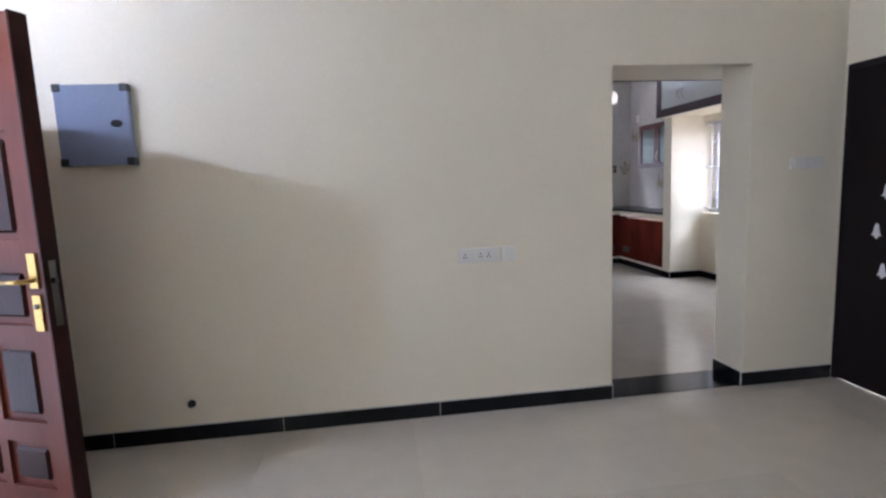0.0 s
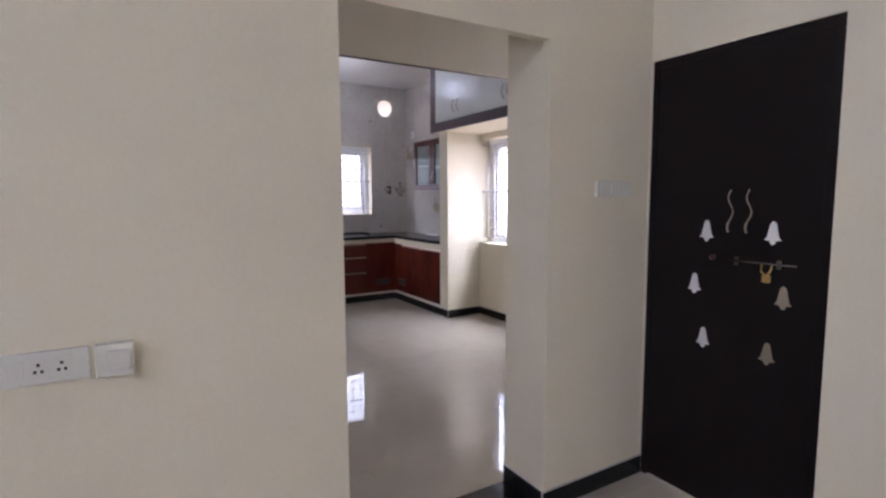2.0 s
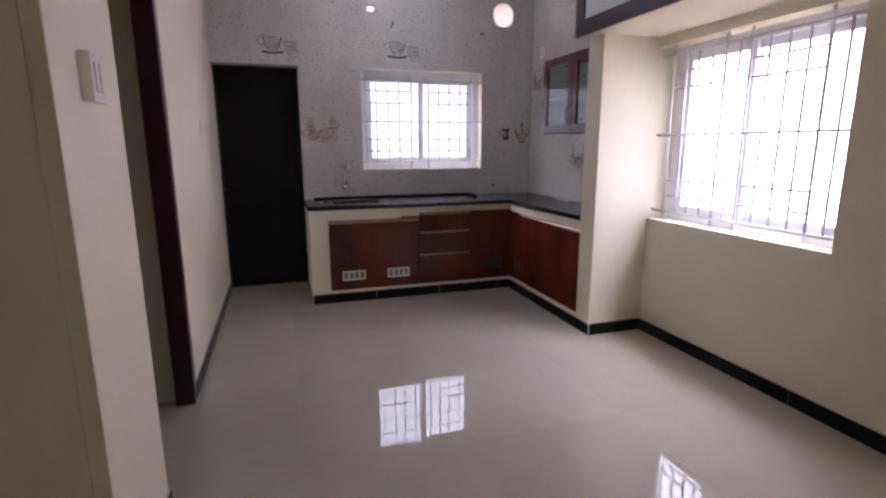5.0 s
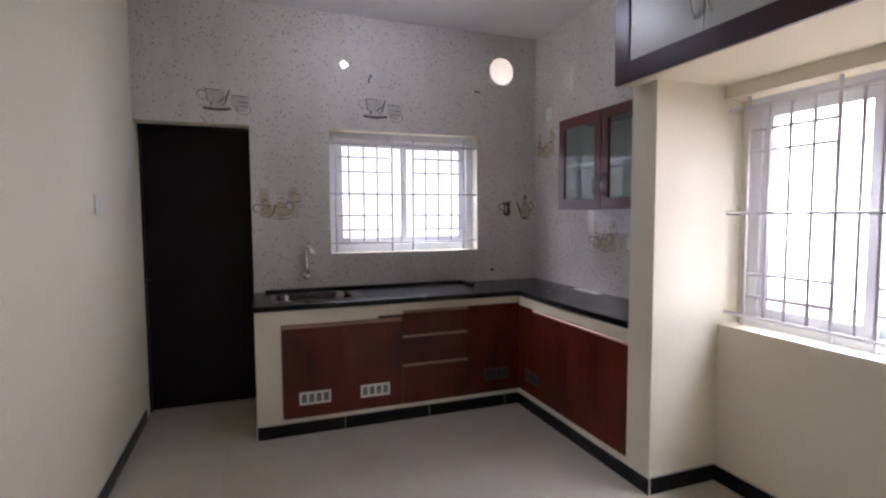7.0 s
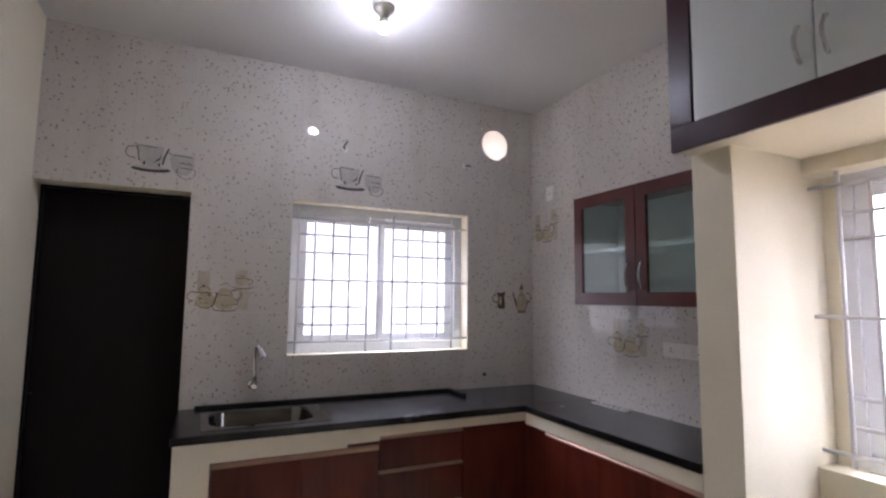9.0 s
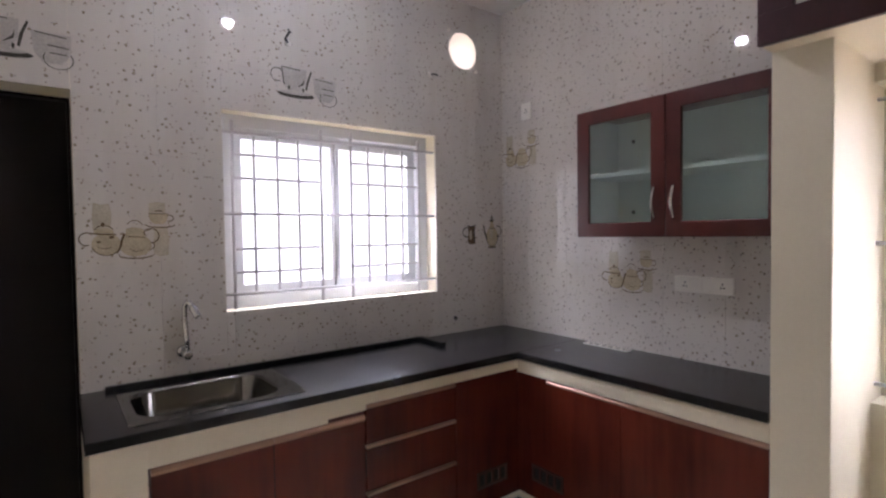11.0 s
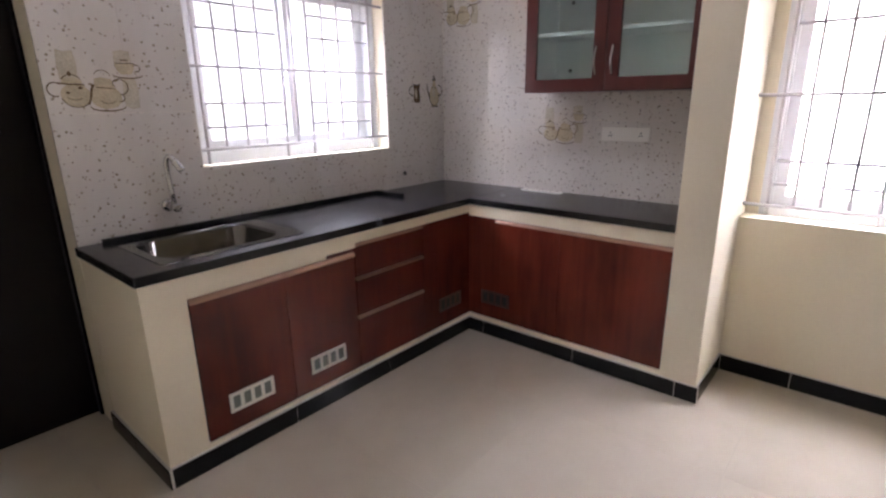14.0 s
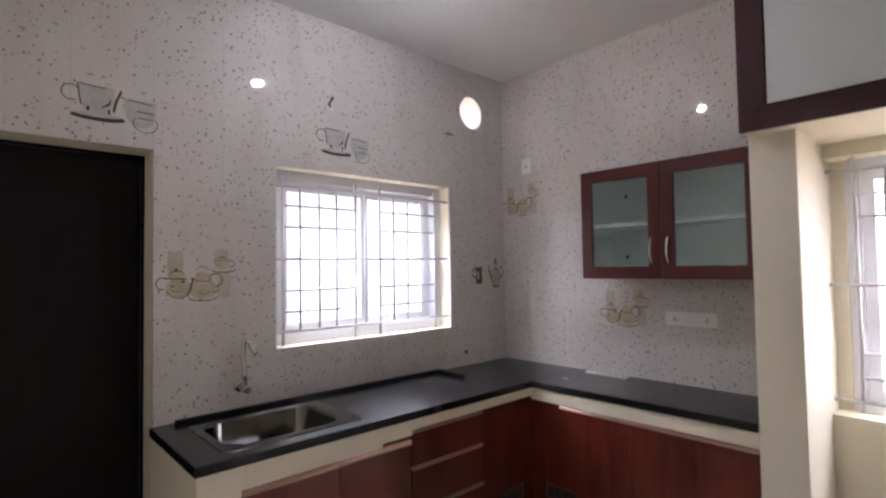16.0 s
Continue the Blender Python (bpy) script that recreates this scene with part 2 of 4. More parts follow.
def add_box(bm, x0, x1, y0, y1, z0, z1, bevel=0.0, seg=2):
    r = bmesh.ops.create_cube(bm, size=1.0)
    m = Matrix.LocRotScale(((x0 + x1) / 2, (y0 + y1) / 2, (z0 + z1) / 2), None, (abs(x1 - x0), abs(y1 - y0), abs(z1 - z0)))
    bmesh.ops.transform(bm, matrix=m, verts=r["verts"])
    if bevel:
        es = list({e for v in r["verts"] for e in v.link_edges})
        bmesh.ops.bevel(bm, geom=es, offset=bevel, segments=seg, affect="EDGES", profile=0.5)


def box(name, x0, x1, y0, y1, z0, z1, material, parent=None, bevel=0.0, label="", seg=2):
    bm = bmesh.new()
    add_box(bm, x0, x1, y0, y1, z0, z1, bevel, seg)
    return part(name, bm, material, parent, label)


def boxes(name, rows, material, parent=None, bevel=0.0, label=""):
    bm = bmesh.new()
    for r in rows:
        add_box(bm, *r, bevel)
    return part(name, bm, material, parent, label)


def add_tube(bm, pts, r, seg=10, caps=True):
    """A round bar along a line of points."""
    pts = [Vector(p) for p in pts]
    rings = []
    up = Vector((0.13, 0.21, 1)).normalized()
    for i, p in enumerate(pts):
        d = (pts[min(i + 1, len(pts) - 1)] - pts[max(i - 1, 0)]).normalized()
        a = d.cross(up)
        if a.length < 1e-3:
            a = d.cross(Vector((1, 0, 0)))
        a.normalize()
        c = d.cross(a).normalized()
        rr = r[i] if isinstance(r, (list, tuple)) else r
        rings.append([bm.verts.new(p + (a * math.cos(t) + c * math.sin(t)) * rr) for t in [2 * math.pi * k / seg for k in range(seg)]])
    for q, s in zip(rings, rings[1:]):
        for k in range(seg):
            bm.faces.new((q[k], q[(k + 1) % seg], s[(k + 1) % seg], s[k])).smooth = True
    if caps:
        bm.faces.new(rings[0][::-1])
        bm.faces.new(rings[-1])


def tube(name, pts, r, material, parent=None, seg=10, label=""):
    bm = bmesh.new()
    add_tube(bm, pts, r, seg)
    bmesh.ops.recalc_face_normals(bm, faces=bm.faces)
    return part(name, bm, material, parent, label)


def add_lathe(bm, prof, at, axis="z", seg=24):
    """Turned body: prof holds (radius, height) along the axis."""
    rings = []
    for r, h in prof:
        ring = []
        for k in range(seg):
            t = 2 * math.pi * k / seg
            a, b = r * math.cos(t), r * math.sin(t)
            v = {"z": (a, b, h), "y": (a, h, b), "x": (h, a, b)}[axis]
            ring.append(bm.verts.new(Vector(at) + Vector(v)))
        rings.append(ring)
    for q, s in zip(rings, rings[1:]):
        for k in range(seg):
            bm.faces.new((q[k], q[(k + 1) % seg], s[(k + 1) % seg], s[k])).smooth = True
    bm.faces.new(rings[0][::-1])
    bm.faces.new(rings[-1])
    bmesh.ops.recalc_face_normals(bm, faces=bm.faces)


def lathe(name, prof, at, material, parent=None, axis="z", seg=24, label=""):
    bm = bmesh.new()
    add_lathe(bm, prof, at, axis, seg)
    return part(name, bm, material, parent, label)


def cell_solid(axis, p0, p1, u0, u1, v0, v1, holes, bevel=0.0):
    """A plate p0..p1 thick across axis, spanning u and v, with rectangular holes (u0, u1, v0, v1) cut through: one closed mesh."""
    us = sorted({u0, u1, *[c for h in holes for c in h[:2] if u0 < c < u1]})
    vs = sorted({v0, v1, *[c for h in holes for c in h[2:] if v0 < c < v1]})
    bm = bmesh.new()
    made = {}

    def vert(i, k, s):
        if (i, k, s) not in made:
            p, u, v = (p0, p1)[s], us[i], vs[k]
            made[i, k, s] = bm.verts.new({"y": (u, p, v), "x": (p, u, v), "z": (u, v, p)}[axis])
        return made[i, k, s]

    def solid(i, k):
        if not (0 <= i < len(us) - 1 and 0 <= k < len(vs) - 1):
            return False
        cu, cv = (us[i] + us[i + 1]) / 2, (vs[k] + vs[k + 1]) / 2
        return not any(a < cu < e and c < cv < d for a, e, c, d in holes)

    for i in range(len(us) - 1):
        for k in range(len(vs) - 1):
            if not solid(i, k):
                continue
            for s in (0, 1):
                bm.faces.new((vert(i, k, s), vert(i + 1, k, s), vert(i + 1, k + 1, s), vert(i, k + 1, s)))
            for di, dk, a, e in ((-1, 0, (i, k), (i, k + 1)), (1, 0, (i + 1, k), (i + 1, k + 1)), (0, -1, (i, k), (i + 1, k)), (0, 1, (i, k + 1), (i + 1, k + 1))):
                if not solid(i + di, k + dk):
                    bm.faces.new((vert(*a, 0), vert(*e, 0), vert(*e, 1), vert(*a, 1)))
    bmesh.ops.recalc_face_normals(bm, faces=bm.faces)
    if bevel:
        es = [e for e in bm.edges if len(e.link_faces) == 2 and e.calc_face_angle() > 0.5]
        bmesh.ops.bevel(bm, geom=es, offset=bevel, segments=2, affect="EDGES", profile=0.5)
    return bm


def plate(name, axis, p0, p1, u0, u1, v0, v1, holes, material, parent=None, bevel=0.0, label=""):
    return part(name, cell_solid(axis, p0, p1, u0, u1, v0, v1, holes, bevel), material, parent, label)


def wall(name, axis, p0, p1, u0, u1, z0, z1, holes, material, label):
    return tagged(plate(name, axis, p0, p1, u0, u1, z0, z1, holes, material), label, "wall", kind="structure")


# ---- large structure ----
HALL_L, HALL_B = -1.75, -1.9
D2 = (LX, 2.421, 0.0, 2.10)            # dark door in the tiled wall
W1 = (2.993, 4.235, 1.144, 2.103)      # kitchen window
W2 = (5.70, 6.975, 0.852, 2.03)        # large window in the niche; its opening runs on to the pier
SD = (5.92, 6.86, 0.0, 2.12)           # side doorway
VENT = (4.345, 4.585, 2.545, 2.785)    # round vent, its square
MAIN = (2.36, 3.40, 0.0, 2.10)         # front doorway
HW = (-1.6, 0.1, 0.9, 2.1)             # unseen hall window, added to light the hall

wall("wall_1", "y", AY, AB, HALL_L - 0.2, HX + 0.2, 0, CEIL, [(OL, OR, 0, 2.094)], paint, "cream painted plaster wall with an open passage")
box("lintel", OL, OR, AY, AY + 0.05, 2.0, 2.094, paint, None, label="")
tagged(bpy.data.objects["lintel"], "cream plaster lintel drop over the passage", "lintel", kind="structure")
wall("wall_2", "x", HX, HX + 0.2, HALL_B, AY, 0, CEIL, [(2.945, AY - 0.006, 0, 1.988)], paint, "cream painted hall wall beside the dark door")
wall("wall_3", "x", HALL_L - 0.2, HALL_L, HALL_B, AY, 0, CEIL, [MAIN, HW], paint, "cream painted hall wall with the front doorway")
wall("wall_4", "y", HALL_B - 0.2, HALL_B, HALL_L - 0.2, HX + 0.2, 0, CEIL, [], paint, "plain cream painted hall wall")
box("wall_5", HX + 0.2, NX + 0.2, AY, AB, 0, CEIL, paint)
tagged(bpy.data.objects["wall_5"], "cream plaster wall closing the kitchen", "wall", kind="structure")
wall("wall_6", "x", LX - 0.22, LX, 5.38, WY + 0.012, 0, CEIL, [SD], paint, "pale cream kitchen wall with a framed doorway")
box("wall_12", LX, LX + 0.045, 5.38, 5.918, 0, CEIL, paint, None, 0.003)
tagged(bpy.data.objects["wall_12"], "thicker cream plaster end of the kitchen wall", "wall", kind="structure")
wall("wall_7", "y", 5.38, 5.58, -1.2, LX - 0.22, 0, CEIL, [], paint, "cream plaster wall of the side passage")
wall("wall_8", "x", -1.4, -1.2, AB, 9.3, 0, CEIL, [], paint, "cream plaster end wall of the side passage")
wall("wall_9", "y", WY + 0.012, WY + 0.24, -1.4, TX + 0.25, 0, CEIL, [D2, W1, VENT], paint, "masonry window wall behind the kitchen tiles")
wall("wall_10", "x", TX + 0.012, TX + 0.25, PY1, WY + 0.012, 0, CEIL, [], paint, "masonry wall behind the tiled kitchen corner")
wall("wall_11", "x", NX, NX + 0.25, AB, PY0, 0, CEIL, [(W2[0], PY0 + 0.1, W2[2], W2[3])], paint, "cream niche wall below the large window")
jamb = box("trim_1", NX + 0.13, NX + 0.25, W2[1] + 0.001, PY0 - 0.001, W2[2] + 0.001, W2[3] - 0.001, paint, None, 0.002)
tagged(jamb, "narrow cream plaster jamb between window and pier", "jamb", kind="structure")
box("pier", PX, TX + 0.25, PY0, PY1, 0, CEIL, paint, None, 0.004)
tagged(bpy.data.objects["pier"], "cream plaster pier at the end of the worktop", "pier", kind="structure")
box("ceiling", HALL_L - 0.2, TX + 0.25, HALL_B - 0.2, WY + 0.24, CEIL, CEIL + 0.15, paint_white)
tagged(bpy.data.objects["ceiling"], "plain white painted plaster ceiling", "ceiling", kind="structure")

ground = box("ground", -300, 300, -300, 300, -0.5, -0.35, two_scale("bare_earth", (0.16, 0.12, 0.08), (0.26, 0.21, 0.15), 0.9, 0.3, 8, bump_s=0.5, bump_d=0.02))
tagged(ground, "bare brown earth around the house", "ground", kind="structure")

# floor: large polished slabs with hairline joints on a pale bed
floor = box("floor", HALL_L - 0.2, TX + 0.25, HALL_B - 0.2, WY + 0.24, -0.35, -0.002, grout)
tagged(floor, "polished pale beige vitrified tile floor, glossy", "floor", kind="structure")

# ---- backdrops: pale neighbouring walls that glow as stand-in daylight, overcast sky above ----
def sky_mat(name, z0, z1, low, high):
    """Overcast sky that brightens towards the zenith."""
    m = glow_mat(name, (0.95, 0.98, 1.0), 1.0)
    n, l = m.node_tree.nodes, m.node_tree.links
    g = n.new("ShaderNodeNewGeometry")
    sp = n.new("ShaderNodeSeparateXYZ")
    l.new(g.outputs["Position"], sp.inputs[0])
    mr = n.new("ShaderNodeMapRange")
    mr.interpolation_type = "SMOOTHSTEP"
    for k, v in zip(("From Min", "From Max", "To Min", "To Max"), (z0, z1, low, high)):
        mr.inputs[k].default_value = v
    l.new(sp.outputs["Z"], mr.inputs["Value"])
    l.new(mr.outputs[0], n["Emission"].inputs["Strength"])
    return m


# House walls emit light themselves; the side one is raised to light the kitchen.
yard_wall = glow_mat("glowing_house_wall", (1.0, 0.985, 0.97), YARD)
side_wall = glow_mat("glowing_side_house_wall", (1.0, 0.985, 0.97), SIDE_YARD)
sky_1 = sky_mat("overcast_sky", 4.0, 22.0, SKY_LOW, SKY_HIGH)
# Hall sheet glows as daylight for the added, unseen hall window.
hall_glow = glow_mat("hall_fill_glow", (0.92, 0.965, 1.0), 4.6)
porch_glow = glow_mat("porch_brightness", (0.90, 0.95, 1.0), 1.0)


def backdrop(name, x0, x1, y0, y1, z0, z1, material, label):
    return tagged(box(name, x0, x1, y0, y1, z0, z1, material), label, "backdrop", kind="structure")


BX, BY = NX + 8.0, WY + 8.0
backdrop("backdrop_1", -16, BX, BY, BY + 0.1, -0.35, 4.0, yard_wall, "self-lit pale house wall backdrop across the yard")
backdrop("backdrop_2", BX, BX + 0.1, -14, BY, -0.35, 4.0, side_wall, "self-lit pale house wall backdrop across the side yard")
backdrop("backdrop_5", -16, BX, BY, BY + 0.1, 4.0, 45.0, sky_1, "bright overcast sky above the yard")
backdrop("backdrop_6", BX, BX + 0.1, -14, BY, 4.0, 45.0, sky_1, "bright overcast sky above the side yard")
backdrop("backdrop_3", HALL_L - 1.3, HALL_L - 1.28, 1.3, 5.4, -0.3, 4.0, porch_glow, "bright daylight outside the front doorway")
backdrop("backdrop_4", HALL_L - 1.3, HALL_L - 1.28, HW[0] - 1.5, HW[1] + 0.4, -0.3, 3.6, hall_glow, "glowing sheet lighting the hall through the added window")


# ---- windows ----
def sliding_window(name, place, w, h, label, mull, f=0.055, s=0.05):
    """White two-light sliding window, built in its own plane: x across, z up, y into the wall; placed by a matrix."""
    root = new(name)
    plate("window_frame", "y", 0, 0.09, 0, w, 0, h, [(f, w - f, f, h - f)], upvc, root, 0.003)
    for x0, x1, y in ((f, mull + 0.03, 0.012), (mull - 0.03, w - f, 0.05)):
        sash = plate("sash", "y", y, y + 0.03, x0, x1, f, h - f, [(x0 + s, x1 - s, f + s, h - f - s)], upvc, root, 0.003)
        g = box("pane", x0 + s, x1 - s, y + 0.012, y + 0.018, f + s, h - f - s, pane_glass, sash)
        g.visible_shadow = False
    root.matrix_world = place
    return tagged(root, label, "window", kind="structure")


def grille(name, place, xs_full, xs_part, zs_full, bays, z_in, r, label, z0, z1, x0, x1):
    """Welded bar grille in its own plane."""
    root = new(name)
    for x in xs_full:
        tube("bar", [(x, 0, z0), (x, 0, z1)], r * 1.15, iron, root, 8)
    for x in xs_part:
        tube("bar", [(x, 0.008, zs_full[0]), (x, 0.008, zs_full[-1])], r, iron, root, 8)
    for z in zs_full:
        tube("rail", [(x0, -0.006, z), (x1, -0.006, z)], r, iron, root, 8)
    for a, b in bays:
        for z in z_in:
            tube("rail", [(a, 0.014, z), (b, 0.014, z)], r, iron, root, 8)
    root.matrix_world = place
    return tagged(root, label, "grille", "window grilles")


sliding_window("window_1", pose(W1[0], WY + 0.10, W1[2]), W1[1] - W1[0], W1[3] - W1[2], "white two-pane sliding window with bright panes", 0.618, 0.06, 0.055)
sliding_window("window_2", pose(NX + 0.13, W2[1], W2[2], 0, 0, -90), W2[1] - W2[0], W2[3] - W2[2], "large white sliding window with bright panes", 0.565)
sliding_window("window_3", pose(HALL_L - 0.08, HW[0], HW[2], 0, 0, 90), HW[1] - HW[0], HW[3] - HW[2], "unseen white sliding window added to light the hall", 0.85)

grille("window_grille", pose(0, WY + 0.03, 0), [3.043, 3.495, 3.672, 4.122], [3.147, 3.264, 3.374, 3.573, 3.784, 3.895, 4.012],
       [1.222, 1.61, 2.0], [(3.043, 3.495), (3.672, 4.122)], [1.325, 1.44, 1.785, 1.90], 0.0070,
       "pale painted iron bar grille in the window recess", 1.15, 2.06, W1[0], W1[1])
ys2 = [6.929, 6.499, 6.327, 5.88]
grille("window_grille", pose(NX + 0.045, 0, 0, 0, 0, -90), [-y for y in ys2], [-6.822, -6.717, -6.608, -6.41, -6.215, -6.10, -5.99, -5.79],
       [0.917, 1.443, 1.972], [(-6.929, -6.499), (-6.327, -5.88)], [1.022, 1.135, 1.752, 1.856], 0.0080,
       "pale painted iron bar grille in the niche window", 0.870, 2.028, -7.034, -5.702)

# round vent through the wall
def round_vent():
    cx, cz, r, s = (VENT[0] + VENT[1]) / 2, (VENT[2] + VENT[3]) / 2, 0.115, 0.12
    bm = bmesh.new()
    seg = 32
    loops = []
    for y in (WY - 0.0005, WY + 0.24):
        inner, outer = [], []
        for k in range(seg):
            t = 2 * math.pi * (k + 0.5) / seg
            c, q = math.cos(t), math.sin(t)
            e = s / max(abs(c), abs(q))
            inner.append(bm.verts.new((cx + r * c, y, cz + r * q)))
            outer.append(bm.verts.new((cx + e * c, y, cz + e * q)))
        loops.append((inner, outer))
    for k in range(seg):
        j = (k + 1) % seg
        for inner, outer in loops:
            bm.faces.new((inner[k], inner[j], outer[j], outer[k]))
        bm.faces.new((loops[0][0][k], loops[0][0][j], loops[1][0][j], loops[1][0][k])).smooth = True
    bmesh.ops.recalc_face_normals(bm, faces=bm.faces)
    return tagged(part("wall_vent", bm, tile_m), "round vent hole through the tiled wall, bright outside", "vent", kind="structure")


round_vent()
vm, vn, vl, vb = node_mat("milky_vent_cover", 0.5)
vt = vn.new("ShaderNodeBsdfTranslucent")
vt.inputs["Color"].default_value = (0.92, 0.87, 0.80, 1)
vl.new(vt.outputs[0], vn["Material Output"].inputs["Surface"])
vc = lathe("vent_cover", [(0.1145, 0.0), (0.1145, 0.004)], (VENT[0] + 0.12, WY + 0.003, VENT[2] + 0.12), vm, None, "y", 32)
tagged(vc, "milky round vent cover glowing with daylight", "vent cover", kind="structure")


# ---- skirting: dark stone lengths with pale joints ----
def skirting(name, axis, face, out, a, b, joints, h=0.086):
    """Skirting along a wall. face: the wall's plane, out: +1 or -1, the way it stands proud."""
    root = new(name)
    stops = [a, *joints, b]
    t = 0.013 * out
    for p, q in zip(stops, stops[1:]):
        p2, q2 = p + 0.0015, q - 0.0015
        if axis == "x":
            box("length", p2, q2, min(face, face + t), max(face, face + t), 0, h, granite, root, 0.002)
        else:
            box("length", min(face, face + t), max(face, face + t), p2, q2, 0, h, granite, root, 0.002)
    g = 0.009 * out
    if axis == "x":
        box("grout_line", a, b, min(face, face + g), max(face, face + g), 0, h + 0.004, grout, root)
    else:
        box("grout_line", min(face, face + g), max(face, face + g), a, b, 0, h + 0.004, grout, root)
    return tagged(root, "black polished stone skirting with pale joints", "skirting", kind="structure")


skirting("baseboard_1", "x", AY, -1, HALL_L, OL, [-1.0, -0.1, 0.8])
skirting("baseboard_2", "x", AY, -1, OR - 0.013, HX, [])
skirting("baseboard_3", "y", OR, -1, AY, AB, [])
skirting("baseboard_4", "y", HX, -1, HALL_B, 2.94, [-1.0, 0.0, 1.0, 2.0])
skirting("baseboard_5", "y", OL, 1, AY, AB, [])
skirting("baseboard_6", "y", LX, 1, 6.875, WY, [7.6, 8.4])
skirting("baseboard_7", "y", LX + 0.045, 1, 5.38, 5.918, [])
skirting("baseboard_8", "y", NX, -1, AB, PY0 - 0.013, [4.9, 5.8, 6.7])
skirting("baseboard_9", "x", PY0, -1, PX, NX, [])
skirting("baseboard_10", "y", PX, -1, PY0 - 0.013, 8.42, [7.13, 7.68, 8.30], 0.084)
skirting("baseboard_11", "x", 8.42, -1, 2.42, PX - 0.013, [2.98, 3.58, 4.18], 0.084)
skirting("baseboard_12", "y", 2.42, -1, 8.407, WY, [8.75], 0.084)
skirting("baseboard_13", "x", AB, 1, OR, NX, [3.6])
skirting("baseboard_14", "x", AB, 1, -1.2, OL, [0.0, 0.9])
skirting("baseboard_15", "x", 5.38, -1, -1.2, LX + 0.045, [0.0, 0.9])
skirting("baseboard_16", "y", HALL_L, 1, HALL_B, 2.34, [0.0, 1.2])

sill = box("threshold", OL + 0.013, OR - 0.013, AY, AB, -0.001, 0.004, granite, None, 0.001)
tagged(sill, "black polished stone threshold strip in the passage", "threshold", kind="structure")


# ---- doors ----
dd = new("door_1")
box("door_leaf", LX + 0.0005, 2.4205, WY + 0.205, WY + 0.24, 0.003, 2.0995, dark_door, dd)
plate("door_frame", "y", WY + 0.165, WY + 0.204, LX, 2.421, 0, 2.099, [(LX + 0.012, 2.409, -1, 2.087)], dark_door, dd)
tube("latch", [(LX + 0.03, WY + 0.204, 0.98), (LX + 0.03, WY + 0.15, 0.98), (LX + 0.05, WY + 0.14, 0.985)], 0.007, steel, dd)
tagged(dd, "closed near-black flush door in a tiled reveal", "door", kind="structure")

d3 = new("door_2")
plate("door_frame", "x", HX + 0.004, HX + 0.06, 2.947, AY - 0.008, 0, 1.987, [(2.98, 3.668, -1, 1.955)], dark_door, d3, 0.002)
leaf = box("door_leaf", HX + 0.007, HX + 0.05, 2.9812, 3.6668, 0.012, 1.9538, dark_door, d3, 0.001)
tagged(d3, "closed near-black door with silver bell stickers", "door", kind="structure")


def bell(y, z, material, s=1.0):
    """Bell-shaped sticker on the dark door."""
    prof = [(0.0, 0.047), (0.010, 0.040), (0.014, 0.028), (0.018, 0.005), (0.024, -0.020), (0.034, -0.030), (0.012, -0.034), (0.008, -0.046), (0.0, -0.050)]
    pts = [(a * s, b * s) for a, b in prof] + [(-a * s, b * s) for a, b in prof[-2:0:-1]]
    bm = bmesh.new()
    lo = [bm.verts.new((HX + 0.0068, y - a, z + b)) for a, b in pts]
    f = bm.faces.new(lo)
    e = bmesh.ops.extrude_face_region(bm, geom=[f])
    bmesh.ops.translate(bm, verts=[v for v in e["geom"] if isinstance(v, bmesh.types.BMVert)], vec=(-0.0018, 0, 0))
    bmesh.ops.recalc_face_normals(bm, faces=bm.faces)
    return part("bell_sticker", bm, material, d3, "silver bell sticker" if material is not brass else "dull golden bell sticker")


silver_m = two_scale("silver_foil", (0.75, 0.76, 0.78), (0.86, 0.87, 0.88), 0.3, 8, 90, bump_s=0.0, metal=0.15)
dull_m = two_scale("tarnished_foil", (0.34, 0.30, 0.22), (0.46, 0.41, 0.31), 0.4, 8, 90, bump_s=0.0, metal=0.6)
for y, z, m in ((3.409, 1.224, silver_m), (3.142, 1.228, silver_m), (3.455, 0.99, silver_m), (3.093, 0.982, dull_m), (3.405, 0.758, silver_m), (3.14, 0.752, dull_m)):
    bell(y, z, m, 0.95)
for y in (3.322, 3.248):
    pts = [(HX + 0.006, y - 0.010 + 0.011 * math.sin(k * 0.75), 1.395 - k * 0.0145) for k in range(13)]
    tube("wavy_sticker", pts, [0.003 + 0.002 * (k > 9) for k in range(13)], dull_m, d3, 6)
brown_knob = two_scale("brown_knob_plastic", (0.05, 0.017, 0.012), (0.09, 0.028, 0.02), 0.3, 5, 60, bump_s=0.0)
bolt = new("tower_bolt")
tube("rod", [(HX - 0.004, 3.30, 1.107), (HX - 0.004, 3.045, 1.107)], 0.005, steel, bolt)
for y in (3.262, 3.10):
    box("bracket", HX - 0.004, HX + 0.0115, y, y + 0.02, 1.089, 1.125, steel, bolt, 0.002)
tube("shackle", [(HX + 0.002, 3.176, 1.104), (HX - 0.006, 3.172, 1.075), (HX - 0.006, 3.156, 1.060), (HX - 0.006, 3.140, 1.075), (HX + 0.002, 3.136, 1.104)], 0.004, brass, bolt, 8, "brass shackle")
box("hasp", HX - 0.004, HX + 0.0115, 3.142, 3.171, 1.032, 1.062, brass, bolt, 0.003, "brass hasp")
lathe("knob", [(0.009, 0.0), (0.012, -0.006), (0.012, -0.014), (0.006, -0.018)], (HX + 0.0115, 3.375, 1.112), brown_knob, bolt, "x", 14, "reddish brown knob")
